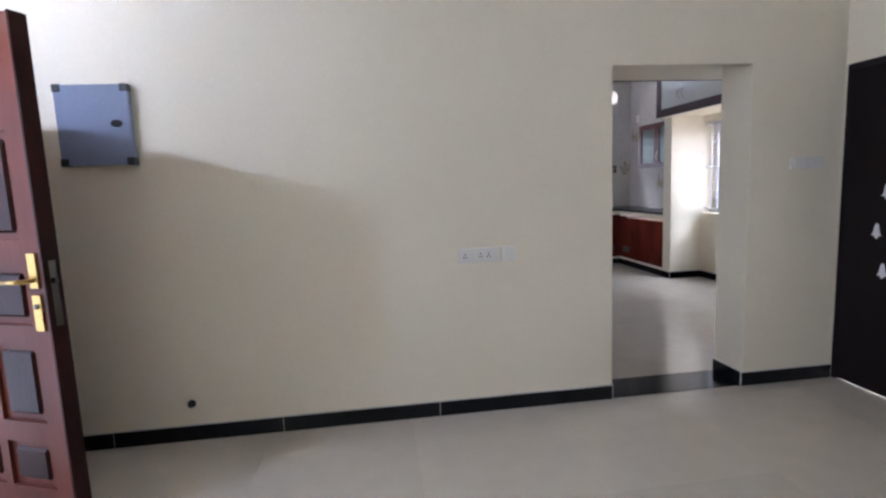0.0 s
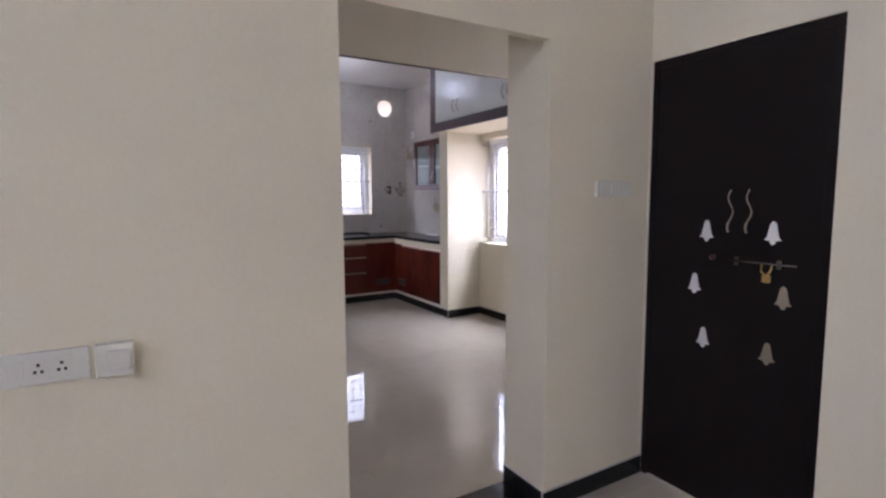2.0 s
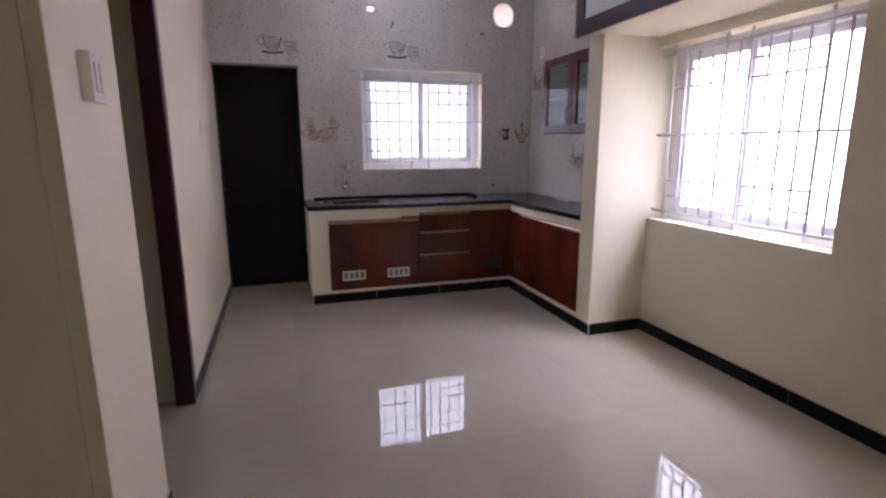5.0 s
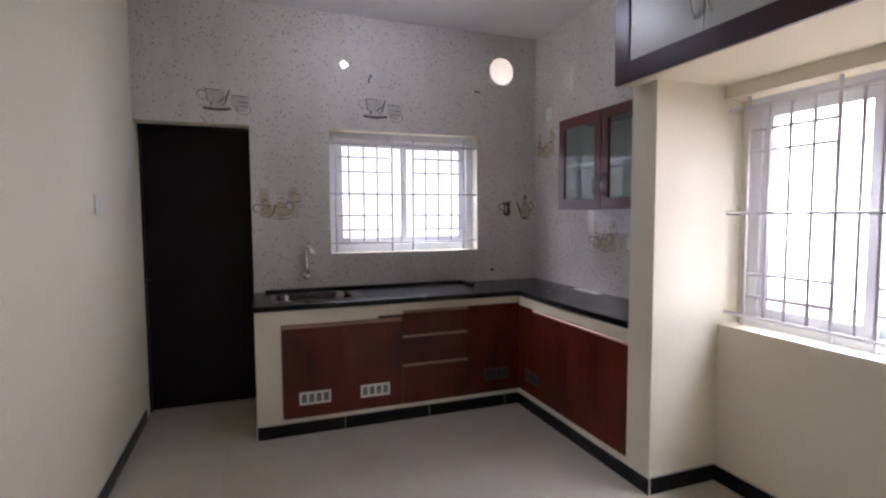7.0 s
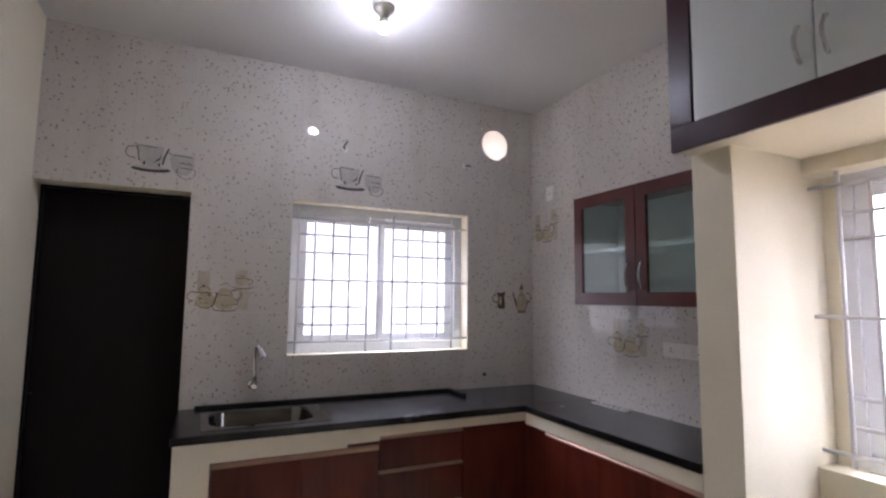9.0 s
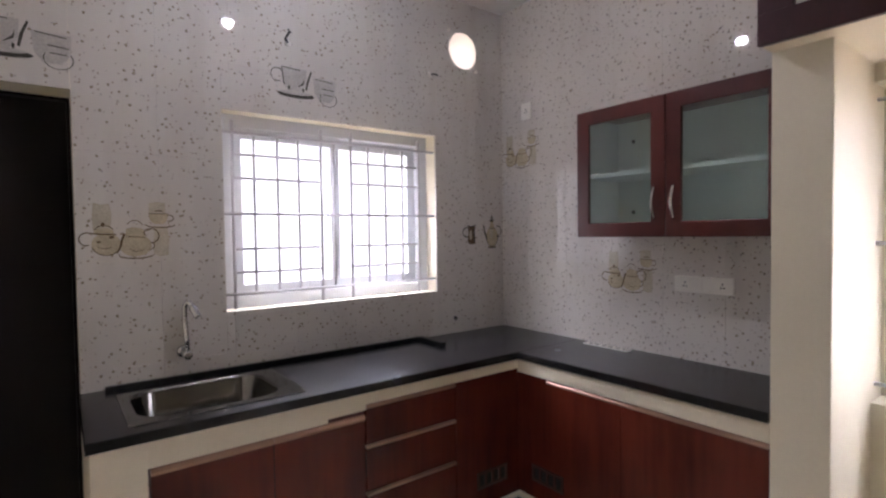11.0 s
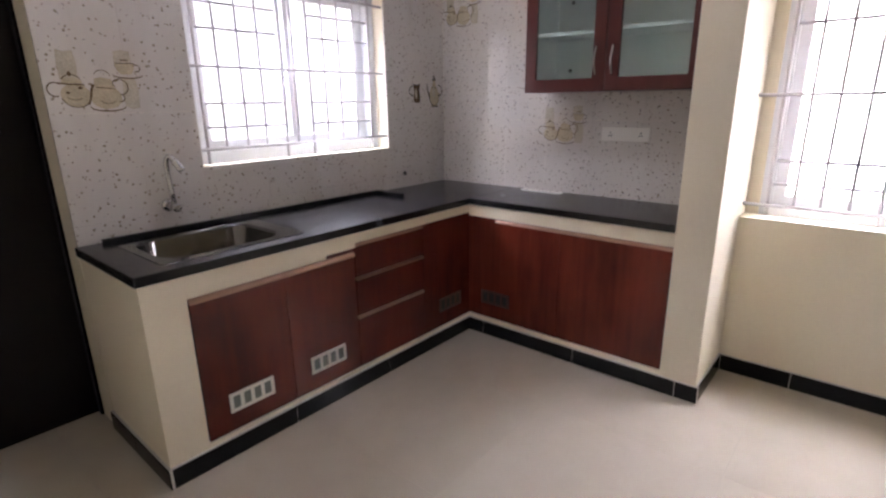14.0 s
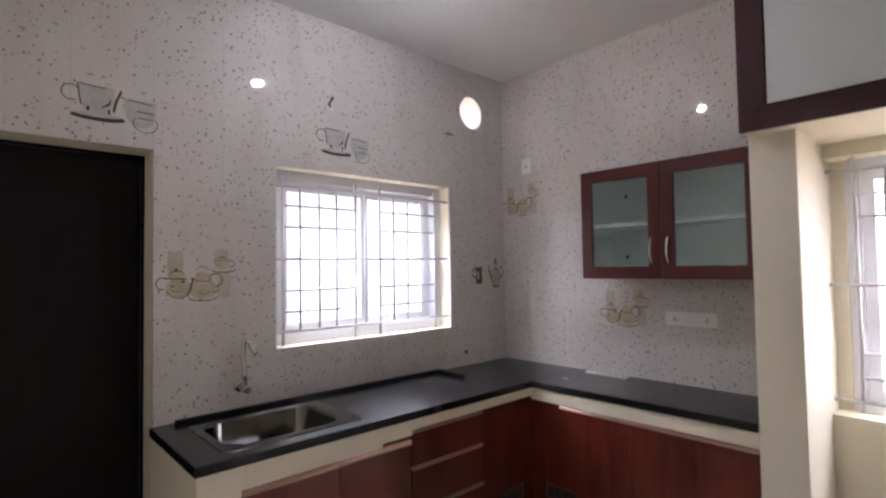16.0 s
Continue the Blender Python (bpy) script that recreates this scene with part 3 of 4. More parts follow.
tagged(bolt, "steel door bolt with a brass hasp on the door", "door bolt")


def open_door():
    """Open panelled front door, built from its hinge along +x, then turned."""
    root = new("front_door")
    w, h, t = 0.98, 2.04, 0.045
    stile = 0.10
    cols = [(stile, 0.335), (0.375, 0.605), (0.645, w - stile)]
    rows = [(0.16, 0.36), (0.45, 0.78), (0.86, 1.10), (1.20, 1.62), (1.72, 1.93)]
    us = sorted({0.0, w, *[c for p in cols for c in p]})
    vs = sorted({0.0, h, *[c for p in rows for c in p]})
    bm = bmesh.new()
    for a, b in zip(us, us[1:]):
        for c, d in zip(vs, vs[1:]):
            hole = (a, b) in cols and (c, d) in rows
            add_box(bm, a, b, t * 0.35 if hole else 0, t * 0.65 if hole else t, c, d)
    part("door_leaf", bm, teak, root)
    for a, b in cols:
        for c, d in rows:
            bm = bmesh.new()
            add_box(bm, a + 0.03, b - 0.03, 0.004, t - 0.004, c + 0.03, d - 0.03, 0.011, 1)
            part("raised_panel", bm, teak_dark, root, "dark carved panel")
    box("edge_strip", w, w + 0.012, -0.012, t + 0.012, 0, h, teak_dark, root, 0.003)
    box("lock_case", w + 0.012, w + 0.015, 0.008, t - 0.008, 0.86, 1.12, steel, root, 0.001)
    box("latch", w + 0.015, w + 0.03, 0.015, t - 0.015, 1.03, 1.05, steel, root, 0.003)
    box("handle_plate", w - 0.075, w - 0.03, -0.008, 0, 1.012, 1.15, brass, root, 0.003, "brass handle plate")
    box("key_plate", w - 0.075, w - 0.03, -0.008, 0, 0.84, 0.985, brass, root, 0.003, "brass key plate")
    tube("lever_handle", [(w - 0.052, -0.008, 1.045), (w - 0.052, -0.05, 1.045), (w - 0.075, -0.058, 1.045), (w - 0.17, -0.052, 1.04)], 0.009, brass, root, label="brass lever handle")
    lathe("keyhole", [(0.011, 0), (0.011, -0.005), (0.004, -0.006)], (w - 0.052, -0.008, 0.94), steel, root, "y", 12)
    root.matrix_world = pose(-1.70, 3.345, 0.012, 0, 0, -22.5)
    return tagged(root, "open panelled reddish teak front door with brass handle", "door")


open_door()
fr = new("door_3")
plate("door_frame", "x", HALL_L - 0.15, HALL_L + 0.01, MAIN[0] - 0.002, MAIN[1] + 0.002, 0, 2.098, [(MAIN[0] + 0.07, MAIN[1] - 0.07, -1, 2.03)], teak_dark, fr, 0.004)
tagged(fr, "dark polished wooden front door frame", "door frame", kind="structure")
sf = new("door_4")
plate("door_frame", "x", LX - 0.085, LX + 0.012, SD[0] - 0.0, SD[1] + 0.004, 0, 2.116, [(SD[0] + 0.065, SD[1] - 0.065, -1, 2.05)], maroon, sf, 0.004)
tagged(sf, "dark maroon wooden frame of an open doorway", "door frame", kind="structure")


# ---- kitchen base and worktop ----
FY = 8.42      # front of the masonry under the window
base = new("worktop_base")
box("end_wall", 2.42, 2.578, FY, WY, 0, 0.83, paint, base, 0.0012)
plate("front_band", "y", FY, FY + 0.06, 2.578, PX + 0.06, 0, 0.83, [(2.578, 3.218, 0.104, 0.735), (3.218, 3.392, 0.104, 0.752), (3.392, PX + 0.06, 0.104, 0.776)], paint, base)
plate("side_band", "x", PX, PX + 0.06, PY1, FY, 0, 0.83, [(PY1, FY, 0.110, 0.758)], paint, base)
tagged(base, "cream plastered masonry base under the worktop", "counter base", kind="structure")
SX0, SX1, SY0, SY1 = 2.53, 3.16, 8.475, 8.955       # sink
wt = new("worktop")
plate("long_slab", "z", 0.83, CT, 2.408, TX, 8.402, WY, [(SX0 + 0.02, SX1 - 0.02, SY0 + 0.02, SY1 - 0.02)], granite_top, wt, 0.003)
box("side_slab", 4.293, TX, PY1, 8.4015, 0.83, CT, granite_top, wt, 0.003)
tagged(wt, "black polished granite L-shaped kitchen worktop", "worktop")
rd = boxes("worktop_ridge", [(2.50, 4.085, 8.985, 9.004, CT, CT + 0.022), (4.055, 4.085, 8.76, 8.985, CT, CT + 0.024)], granite_top, None, 0.002)
tagged(rd, "thin black granite water stop on the worktop", "water stop")


def rrect(cx, cy, w, h, r, z, n=6):
    out = []
    for sx, sy, a0 in ((1, 1, 0), (-1, 1, 90), (-1, -1, 180), (1, -1, 270)):
        for k in range(n):
            t = radians(a0 + 90 * k / (n - 1))
            out.append((cx + sx * (w / 2 - r) + r * math.cos(t), cy + sy * (h / 2 - r) + r * math.sin(t), z))
    return out


def kitchen_sink():
    root = new("kitchen_sink")
    cx, cy = (SX0 + SX1) / 2, (SY0 + SY1) / 2
    bx, bw = cx - 0.02, 0.50
    loops = [rrect(cx, cy, SX1 - SX0, SY1 - SY0, 0.03, CT + 0.0005), rrect(cx, cy, SX1 - SX0 - 0.003, SY1 - SY0 - 0.003, 0.03, CT + 0.003),
             rrect(bx, cy, bw + 0.02, 0.40, 0.11, CT + 0.003), rrect(bx, cy, bw + 0.008, 0.388, 0.105, CT - 0.001),
             rrect(bx, cy, bw, 0.38, 0.10, CT - 0.012), rrect(bx, cy, bw - 0.02, 0.36, 0.09, CT - 0.175), rrect(bx, cy, bw - 0.05, 0.33, 0.075, CT - 0.195),
             rrect(bx, cy, bw - 0.09, 0.29, 0.05, CT - 0.20), rrect(bx, cy, 0.09, 0.09, 0.044, CT - 0.205)]
    bm = bmesh.new()
    rings = [[bm.verts.new(p) for p in lp] for lp in loops]
    for j, (q, s) in enumerate(zip(rings, rings[1:])):
        for k in range(len(q)):
            bm.faces.new((q[k], q[(k + 1) % len(q)], s[(k + 1) % len(s)], s[k])).smooth = j > 1
    bm.faces.new(rings[-1])
    bmesh.ops.recalc_face_normals(bm, faces=bm.faces)
    part("basin", bm, steel, root)
    lathe("drain", [(0.042, 0), (0.042, 0.004), (0.030, 0.005), (0.012, 0.001)], (bx, cy, CT - 0.205), chrome, root, seg=20)
    return tagged(root, "stainless steel single-bowl sink set in the granite", "sink")


kitchen_sink()


def kitchen_tap():
    root = new("kitchen_tap")
    x = 2.803
    lathe("flange", [(0.030, 0.0), (0.030, -0.006), (0.018, -0.016)], (x, WY, 0.985), chrome, root, "y", 20)
    lathe("valve_body", [(0.014, -0.012), (0.017, -0.03), (0.017, -0.07), (0.012, -0.075)], (x, WY, 0.985), chrome, root, "y", 16)
    lathe("knob", [(0.012, -0.075), (0.020, -0.08), (0.020, -0.10), (0.014, -0.105)], (x, WY, 0.985), chrome, root, "y", 14)
    # neck: rises, bends over tightly and drops slantwise towards the bowl
    prof = [(0.010, 0.985), (0.006, 1.05), (0.0, 1.12), (0.0, 1.182), (0.004, 1.201), (0.013, 1.213), (0.025, 1.210), (0.035, 1.197), (0.058, 1.158)]
    pts = [(x + h * 0.72, WY - 0.05 - h * 0.69, z) for h, z in prof]
    tube("spout", pts, 0.0112, chrome, root, 12)
    tip = [(x + h * 0.72, WY - 0.05 - h * 0.69, z) for h, z in ((0.034, 1.198), (0.038, 1.192), (0.062, 1.151), (0.065, 1.146))]
    tube("nozzle", tip, [0.0125, 0.0160, 0.0160, 0.0135], chrome, root, 14)
    return tagged(root, "chrome swan-neck wall tap above the sink", "tap")


kitchen_tap()


def vent_plate(parent, m, plastic_m, dark_m):
    """Small slotted vent, 0.205 by 0.085, built flat in x and z and set by m."""
    bm = bmesh.new()
    w, h = 0.205, 0.086
    n, sw = 4, 0.033
    gap = (w - n * sw) / (n + 1)
    xs = [0.0]
    for k in range(n):
        xs += [gap + k * (sw + gap), gap + k * (sw + gap) + sw]
    xs.append(w)
    for k in range(0, len(xs), 2):
        add_box(bm, xs[k], xs[k + 1], -0.006, 0.0, 0.0, h)
    for k in range(1, len(xs) - 1, 2):
        add_box(bm, xs[k], xs[k + 1], -0.006, 0.0, 0.0, 0.014)
        add_box(bm, xs[k], xs[k + 1], -0.006, 0.0, h - 0.014, h)
    bm.transform(m)
    v = part("vent_grille", bm, plastic_m, parent)
    bm = bmesh.new()
    add_box(bm, 0.01, w - 0.01, -0.001, 0.0, 0.01, h - 0.01)
    bm.transform(m)
    part("slot", bm, dark_m, v)


slot_grey = two_scale("slot_shadow_grey", (0.13, 0.14, 0.125), (0.20, 0.21, 0.19), 0.7, 5, 60, bump_s=0.0)
brown_plastic = two_scale("brown_plastic", (0.05, 0.017, 0.012), (0.08, 0.028, 0.02), 0.4, 5, 60, bump_s=0.0)


def edge_profile(parent, axis, face, a, b, z, k=1.0):
    """Slanted pull profile along the top edge of a door or drawer."""
    bm = bmesh.new()
    sec = [(0.0, 0.0), (-0.006, -0.004), (-0.009, 0.008), (-0.004, 0.019), (0.010, 0.022), (0.010, 0.0)]
    rings = []
    for u in (a, b):
        rings.append([bm.verts.new((u, face + d, z + h * k) if axis == "x" else (face + d, u, z + h * k)) for d, h in sec])
    n = len(sec)
    for k in range(n):
        bm.faces.new((rings[0][k], rings[0][(k + 1) % n], rings[1][(k + 1) % n], rings[1][k]))
    bm.faces.new(rings[0])
    bm.faces.new(rings[1][::-1])
    bmesh.ops.recalc_face_normals(bm, faces=bm.faces)
    return part("edge_pull", bm, cherry_edge, parent, "pale copper-toned pull profile")


F0 = FY + 0.008
sc = new("sink_cabinet")
for a, b, vx in ((2.586, 2.996, 2.684), (3.000, 3.389, 3.090)):
    d = box("door", a, b, F0, F0 + 0.018, 0.107, 0.708, cherry, sc, 0.0015)
    edge_profile(d, "x", F0 + 0.002, a, b, 0.709)
    vent_plate(d, pose(vx, F0, 0.192), plastic, slot_grey)
box("body", 2.5795, 3.385, F0 + 0.02, WY - 0.03, 0.107, 0.66, cherry_frame, sc)
box("dark_gap", 3.222, 3.388, F0 + 0.004, F0 + 0.018, 0.732, 0.751, cherry_frame, sc)
tagged(sc, "reddish wood-grain sink cabinet with two vented doors", "cabinet")
du = new("drawer_unit")
for z0, z1 in ((0.107, 0.374), (0.392, 0.580), (0.598, 0.756)):
    d = box("drawer", 3.395, 3.885, F0, F0 + 0.018, z0, z1, cherry, du, 0.0015)
    edge_profile(d, "x", F0 + 0.002, 3.395, 3.885, z1 + 0.001, 0.6)
box("body", 3.40, 3.88, F0 + 0.02, WY - 0.03, 0.107, 0.775, cherry_frame, du)
tagged(du, "reddish wood-grain unit with three drawers", "drawers")
cc = new("corner_cabinet")
p = box("panel", 3.889, PX + 0.03, F0, F0 + 0.018, 0.107, 0.774, cherry, cc, 0.0015)
vent_plate(p, pose(4.02, F0, 0.20), brown_plastic, black_plastic)
box("body", 3.895, PX - 0.005, F0 + 0.02, WY - 0.03, 0.107, 0.775, cherry_frame, cc)
tagged(cc, "dark reddish wood-grain corner cabinet panel with vent", "cabinet")
G0 = PX + 0.008
sb = new("side_cabinet")
for k, (a, b) in enumerate(((PY1 + 0.003, 7.80), (7.803, FY + 0.007))):
    d = box("door", G0, G0 + 0.018, a, b, 0.113, 0.735, cherry, sb, 0.0015)
    if k == 0:
        edge_profile(d, "y", G0 + 0.002, a, b, 0.736, 0.7)
    else:
        edge_profile(d, "y", G0 + 0.002, a, 8.225, 0.736, 0.7)
        box("filler", G0, G0 + 0.018, 8.227, b, 0.737, 0.757, cherry, d)
        vent_plate(d, pose(G0, 8.325, 0.205, 0, 0, -90), brown_plastic, black_plastic)
box("body", G0 + 0.02, TX - 0.03, PY1 + 0.005, FY - 0.005, 0.113, 0.75, cherry_frame, sb)
tagged(sb, "reddish wood-grain side cabinet with copper edge pulls", "cabinet")

gr = new("drain_tray")
plate("plate", "z", CT, CT + 0.006, 4.718, 4.768, 8.03, 8.31, [(4.726, 4.760, 8.044 + 0.043 * k, 8.044 + 0.043 * k + 0.033) for k in range(6)], plastic, gr, 0.001)
box("backing", 4.722, 4.764, 8.035, 8.305, CT + 0.0002, CT + 0.0015, black_plastic, gr)
tagged(gr, "small pale slotted strip lying on the worktop", "slotted strip")

# ---- glazed wall cupboard ----
def wall_cupboard():
    root = new("wall_cupboard")
    x0, y0, y1, z0, z1 = 4.470, 7.213, 8.150, 1.474, 2.093
    xb = x0 + 0.02
    plate("body", "x", xb, TX - 0.001, y0, y1, z0, z1, [(y0 + 0.018, y1 - 0.018, z0 + 0.018, z1 - 0.018)], cherry_frame, root)
    boxes("lining", [(TX - 0.008, TX - 0.002, y0 + 0.02, y1 - 0.02, z0 + 0.02, z1 - 0.02), (xb + 0.004, TX - 0.008, y1 - 0.022, y1 - 0.0185, z0 + 0.02, z1 - 0.02), (xb + 0.004, TX - 0.008, y0 + 0.0185, y0 + 0.022, z0 + 0.02, z1 - 0.02),
                     (xb + 0.004, TX - 0.008, y0 + 0.022, y1 - 0.022, z0 + 0.0185, z0 + 0.022)], inside_white, root, label="pale inner boards")
    box("shelf", xb + 0.02, TX - 0.009, y0 + 0.023, y1 - 0.023, 1.765, 1.783, inside_white, root, label="pale shelf board")
    for zc in (1.97, 1.60):
        lathe("screw_cap", [(0.011, 0.0), (0.011, -0.003), (0.006, -0.005)], (TX - 0.008, 8.036, zc), black_plastic, root, "x", 12, "small dark screw cap")
    ym = (y0 + y1) / 2
    s = 0.068
    for a, b, hy, lean in ((ym + 0.0015, y1, ym + 0.05, 1), (y0, ym - 0.0015, ym - 0.038, -1)):
        d = plate("door", "x", x0, xb, a, b, z0, z1, [(a + s, b - s, z0 + s, z1 - s)], cherry_frame, root, 0.003)
        g = box("pane", x0 + 0.008, x0 + 0.012, a + s, b - s, z0 + s, z1 - s, frosted_glass, d)
        g.visible_shadow = False
        pts = [(x0 + 0.002, hy, 1.555)] + [(x0 - 0.006 - 0.020 * math.sin(math.pi * k / 8), hy, 1.56 + 0.13 * k / 8) for k in range(9)] + [(x0 + 0.002, hy, 1.695)]
        tube("handle", pts, 0.0065, chrome, d, 10, "chrome bow handle")
    return tagged(root, "dark red wooden wall cupboard with two glazed doors", "cupboard")


wall_cupboard()

# ---- lofts over the niche and the passage ----
slab = boxes("loft_slab", [(4.21, NX, AB, PY0, 2.097, 2.14), (4.21, PX, PY0, PY1 - 0.002, 2.097, 2.14), (0.9, 4.21, AB, 4.68, 2.097, 2.14)], paint)
tagged(slab, "cream plastered loft slab over the niche", "loft slab", kind="structure")
LF = 4.189


def loft_front():
    root = new("loft_cupboard")
    joints = [7.105, 6.665, 6.245, 5.825, 5.405, 4.985]
    end = 4.70
    boxes("frame", [(LF, LF + 0.022, end, PY1, 2.093, 2.192), (LF, LF + 0.022, 7.108, PY1, 2.192, CEIL - 0.002), (LF, LF + 0.022, end, 7.108, 2.89, CEIL - 0.002), (LF + 0.022, PX, PY1 - 0.02, PY1, 2.14, CEIL - 0.002)], maroon, root, 0.002)
    for k, (b, a) in enumerate(zip(joints, joints[1:] + [end])):
        d = box("door", LF + 0.006, LF + 0.022, a + 0.002, b - 0.002, 2.194, 2.888, laminate_white, root, 0.0015)
        if k < 5:
            hy = a + 0.046 if k % 2 == 0 else b - 0.036
            pts = [(LF + 0.008, hy, 2.262)] + [(LF - 0.002 - 0.022 * math.sin(math.pi * j / 8), hy, 2.266 + 0.112 * j / 8) for j in range(9)] + [(LF + 0.008, hy, 2.382)]
            tube("handle", pts, 0.007, chrome, d, 10, "chrome bow handle")
    return tagged(root, "loft cupboard with pale doors in a maroon frame", "loft cupboard")


loft_front()
l2 = new("passage_loft")
boxes("frame", [(0.9, LF, 4.68, 4.70, 2.093, 2.192), (0.9, LF, 4.68, 4.70, 2.89, CEIL - 0.002)], maroon, l2, 0.002)
for k in range(7):
    box("door", 0.92 + 0.465 * k, 0.92 + 0.465 * k + 0.461, 4.68, 4.695, 2.194, 2.888, laminate_white, l2, 0.0015)
tagged(l2, "loft cupboard over the passage with maroon rail", "loft cupboard")


# ---- lamps ----
bulb_m = glow_mat("lit_bulb", (0.88, 0.93, 1.0), 190.0)
cl = new("ceiling_lamp")
LB = (3.27, 8.14)
lathe("base", [(0.052, 0.0), (0.052, -0.012), (0.044, -0.024), (0.026, -0.030), (0.022, -0.055), (0.019, -0.06)], (*LB, CEIL), plastic, cl)
lathe("bulb_body", [(0.014, -0.058), (0.020, -0.070), (0.030, -0.090), (0.032, -0.100)], (*LB, CEIL), plastic, cl, label="white bulb body")
lathe("bulb", [(0.0318, -0.1002), (0.032, -0.108), (0.028, -0.122), (0.019, -0.132), (0.008, -0.136)], (*LB, CEIL), bulb_m, cl, label="lit white bulb dome")
tagged(cl, "small lit white bulb in a ceiling holder", "ceiling lamp")
wall_bulb_m = glow_mat("lit_wall_bulb", (0.84, 0.91, 1.0), 1150.0)
tl = new("wall_lamp")
WL = (HALL_L, 2.44, 2.63)
lathe("holder", [(0.05, 0.0), (0.05, 0.012), (0.03, 0.02), (0.022, 0.03), (0.020, 0.045)], WL, plastic, tl, "x")
lathe("bulb", [(0.012, 0.043), (0.016, 0.055), (0.020, 0.072), (0.021, 0.085), (0.017, 0.098), (0.008, 0.105)], WL, wall_bulb_m, tl, "x", 16, "lit white bulb")
tagged(tl, "lit white bulb in a holder on the hall wall", "wall lamp")


# ---- switch plates and wall bits ----
def switch_plate(axis, face, out, u, z, w, h, modules, name="switch_board", label="white switch board on the wall", d=0.012):
    """Plate centred at u, z on a wall; modules: list of (offset, width, kind)."""
    root = new(name)

    def bx(nm, a, b, c, e, d0, d1, m, par, bev=0.0, lab=""):
        p, q = sorted((face + out * d0, face + out * d1))
        if axis == "y":
            return box(nm, a, b, p, q, c, e, m, par, bev, lab)
        return box(nm, p, q, a, b, c, e, m, par, bev, lab)

    bx("plate", u - w / 2, u + w / 2, z - h / 2, z + h / 2, 0, d, plastic, root, 0.003)
    for off, mw, kind in modules:
        if kind == "switch":
            bx("rocker", u + off - mw / 2, u + off + mw / 2, z - h * 0.3, z + h * 0.3, d, d + 0.004, plastic, root, 0.0015)
        else:
            f = bx("socket", u + off - mw / 2, u + off + mw / 2, z - h * 0.34, z + h * 0.34, d, d + 0.002, plastic, root)
            for du2, dz in ((-0.007, -0.008), (0.007, -0.008), (0.0, 0.009)):
                bx("pin_hole", u + off + du2 - 0.0035, u + off + du2 + 0.0035, z + dz - 0.004, z + dz + 0.004, d + 0.002, d + 0.0026, black_plastic, f)
    return tagged(root, label, "switch", "wall switch boards")


switch_plate("y", AY, -1, 1.060, 0.948, 0.231, 0.084, [(-0.080, 0.042, "socket"), (-0.035, 0.032, "switch"), (0.010, 0.042, "socket"), (0.058, 0.042, "socket")], label="white socket board low on the hall wall")
switch_plate("y", AY, -1, 1.232, 0.948, 0.086, 0.086, [(0.012, 0.05, "switch")], label="white switch box beside the sockets", d=0.03)
switch_plate("y", AY, -1, 3.143, 1.404, 0.222, 0.072, [(-0.065, 0.05, "switch"), (0.0, 0.05, "switch"), (0.065, 0.05, "switch")], label="white switch board beside the dark door", d=0.018)
switch_plate("x", TX, -1, 7.672, 1.240, 0.28, 0.078, [(-0.09, 0.05, "socket"), (-0.03, 0.03, "switch"), (0.02, 0.03, "switch"), (0.085, 0.05, "socket")], label="white socket board on the tiles under the cupboard")
switch_plate("x", TX, -1, 8.80, 2.28, 0.085, 0.105, [(0.0, 0.05, "socket")], label="small white socket high on the tiles")
switch_plate("x", LX + 0.045, 1, 5.62, 1.56, 0.11, 0.13, [(-0.02, 0.03, "switch"), (0.02, 0.03, "switch")], label="white switch plate beside the doorway", d=0.03)
switch_plate("x", LX, 1, 8.115, 1.505, 0.13, 0.10, [(0.0, 0.04, "switch")], label="small white switch plate on the kitchen wall")

db = new("distribution_board")
x0, x1, z0, z1 = -1.060, -0.715, 1.527, 1.925
box("cover", x0, x1, AY - 0.045, AY, z0, z1, board_blue, db, 0.006)
for a in (x0 - 0.003, x1 - 0.037):
    for c in (z0 - 0.003, z1 - 0.037):
        box("corner_cap", a, a + 0.04, AY - 0.049, AY - 0.001, c, c + 0.04, black_plastic, db, 0.006, "black corner cap")
bm = bmesh.new()
add_lathe(bm, [(0.024, -0.045), (0.024, -0.050), (0.016, -0.056)], (0, 0, 0), "y", 20)
bmesh.ops.scale(bm, vec=(1.15, 1, 0.75), verts=bm.verts)
bmesh.ops.translate(bm, vec=(x1 - 0.065, AY, z0 + 0.205), verts=bm.verts)
part("latch", bm, black_plastic, db, "dark oval latch")
tagged(db, "blue-grey metal distribution board with black corners", "fuse box")

pl = new("pipe_stub")
lathe("collar", [(0.022, 0), (0.022, -0.006), (0.016, -0.010), (0.016, -0.022), (0.009, -0.023)], (-0.583, AY, 0.211), black_plastic, pl, "y", 16)
tagged(pl, "small dark pipe stub low on the hall wall", "pipe stub")
hk = new("wall_hook")
tube("hook", [(-1.165, AY, 2.000), (-1.165, AY - 0.03, 2.000), (-1.14, AY - 0.04, 1.992)], 0.008, black_plastic, hk)
tagged(hk, "small black hook on the hall wall", "hook")
ho = new("wall_hole_plug")
lathe("plug", [(0.014, 0), (0.014, -0.004), (0.008, -0.005)], (4.375, WY, 0.962), black_plastic, ho, "y", 14)
tagged(ho, "small black pipe plug in the tiles above the worktop", "plug")
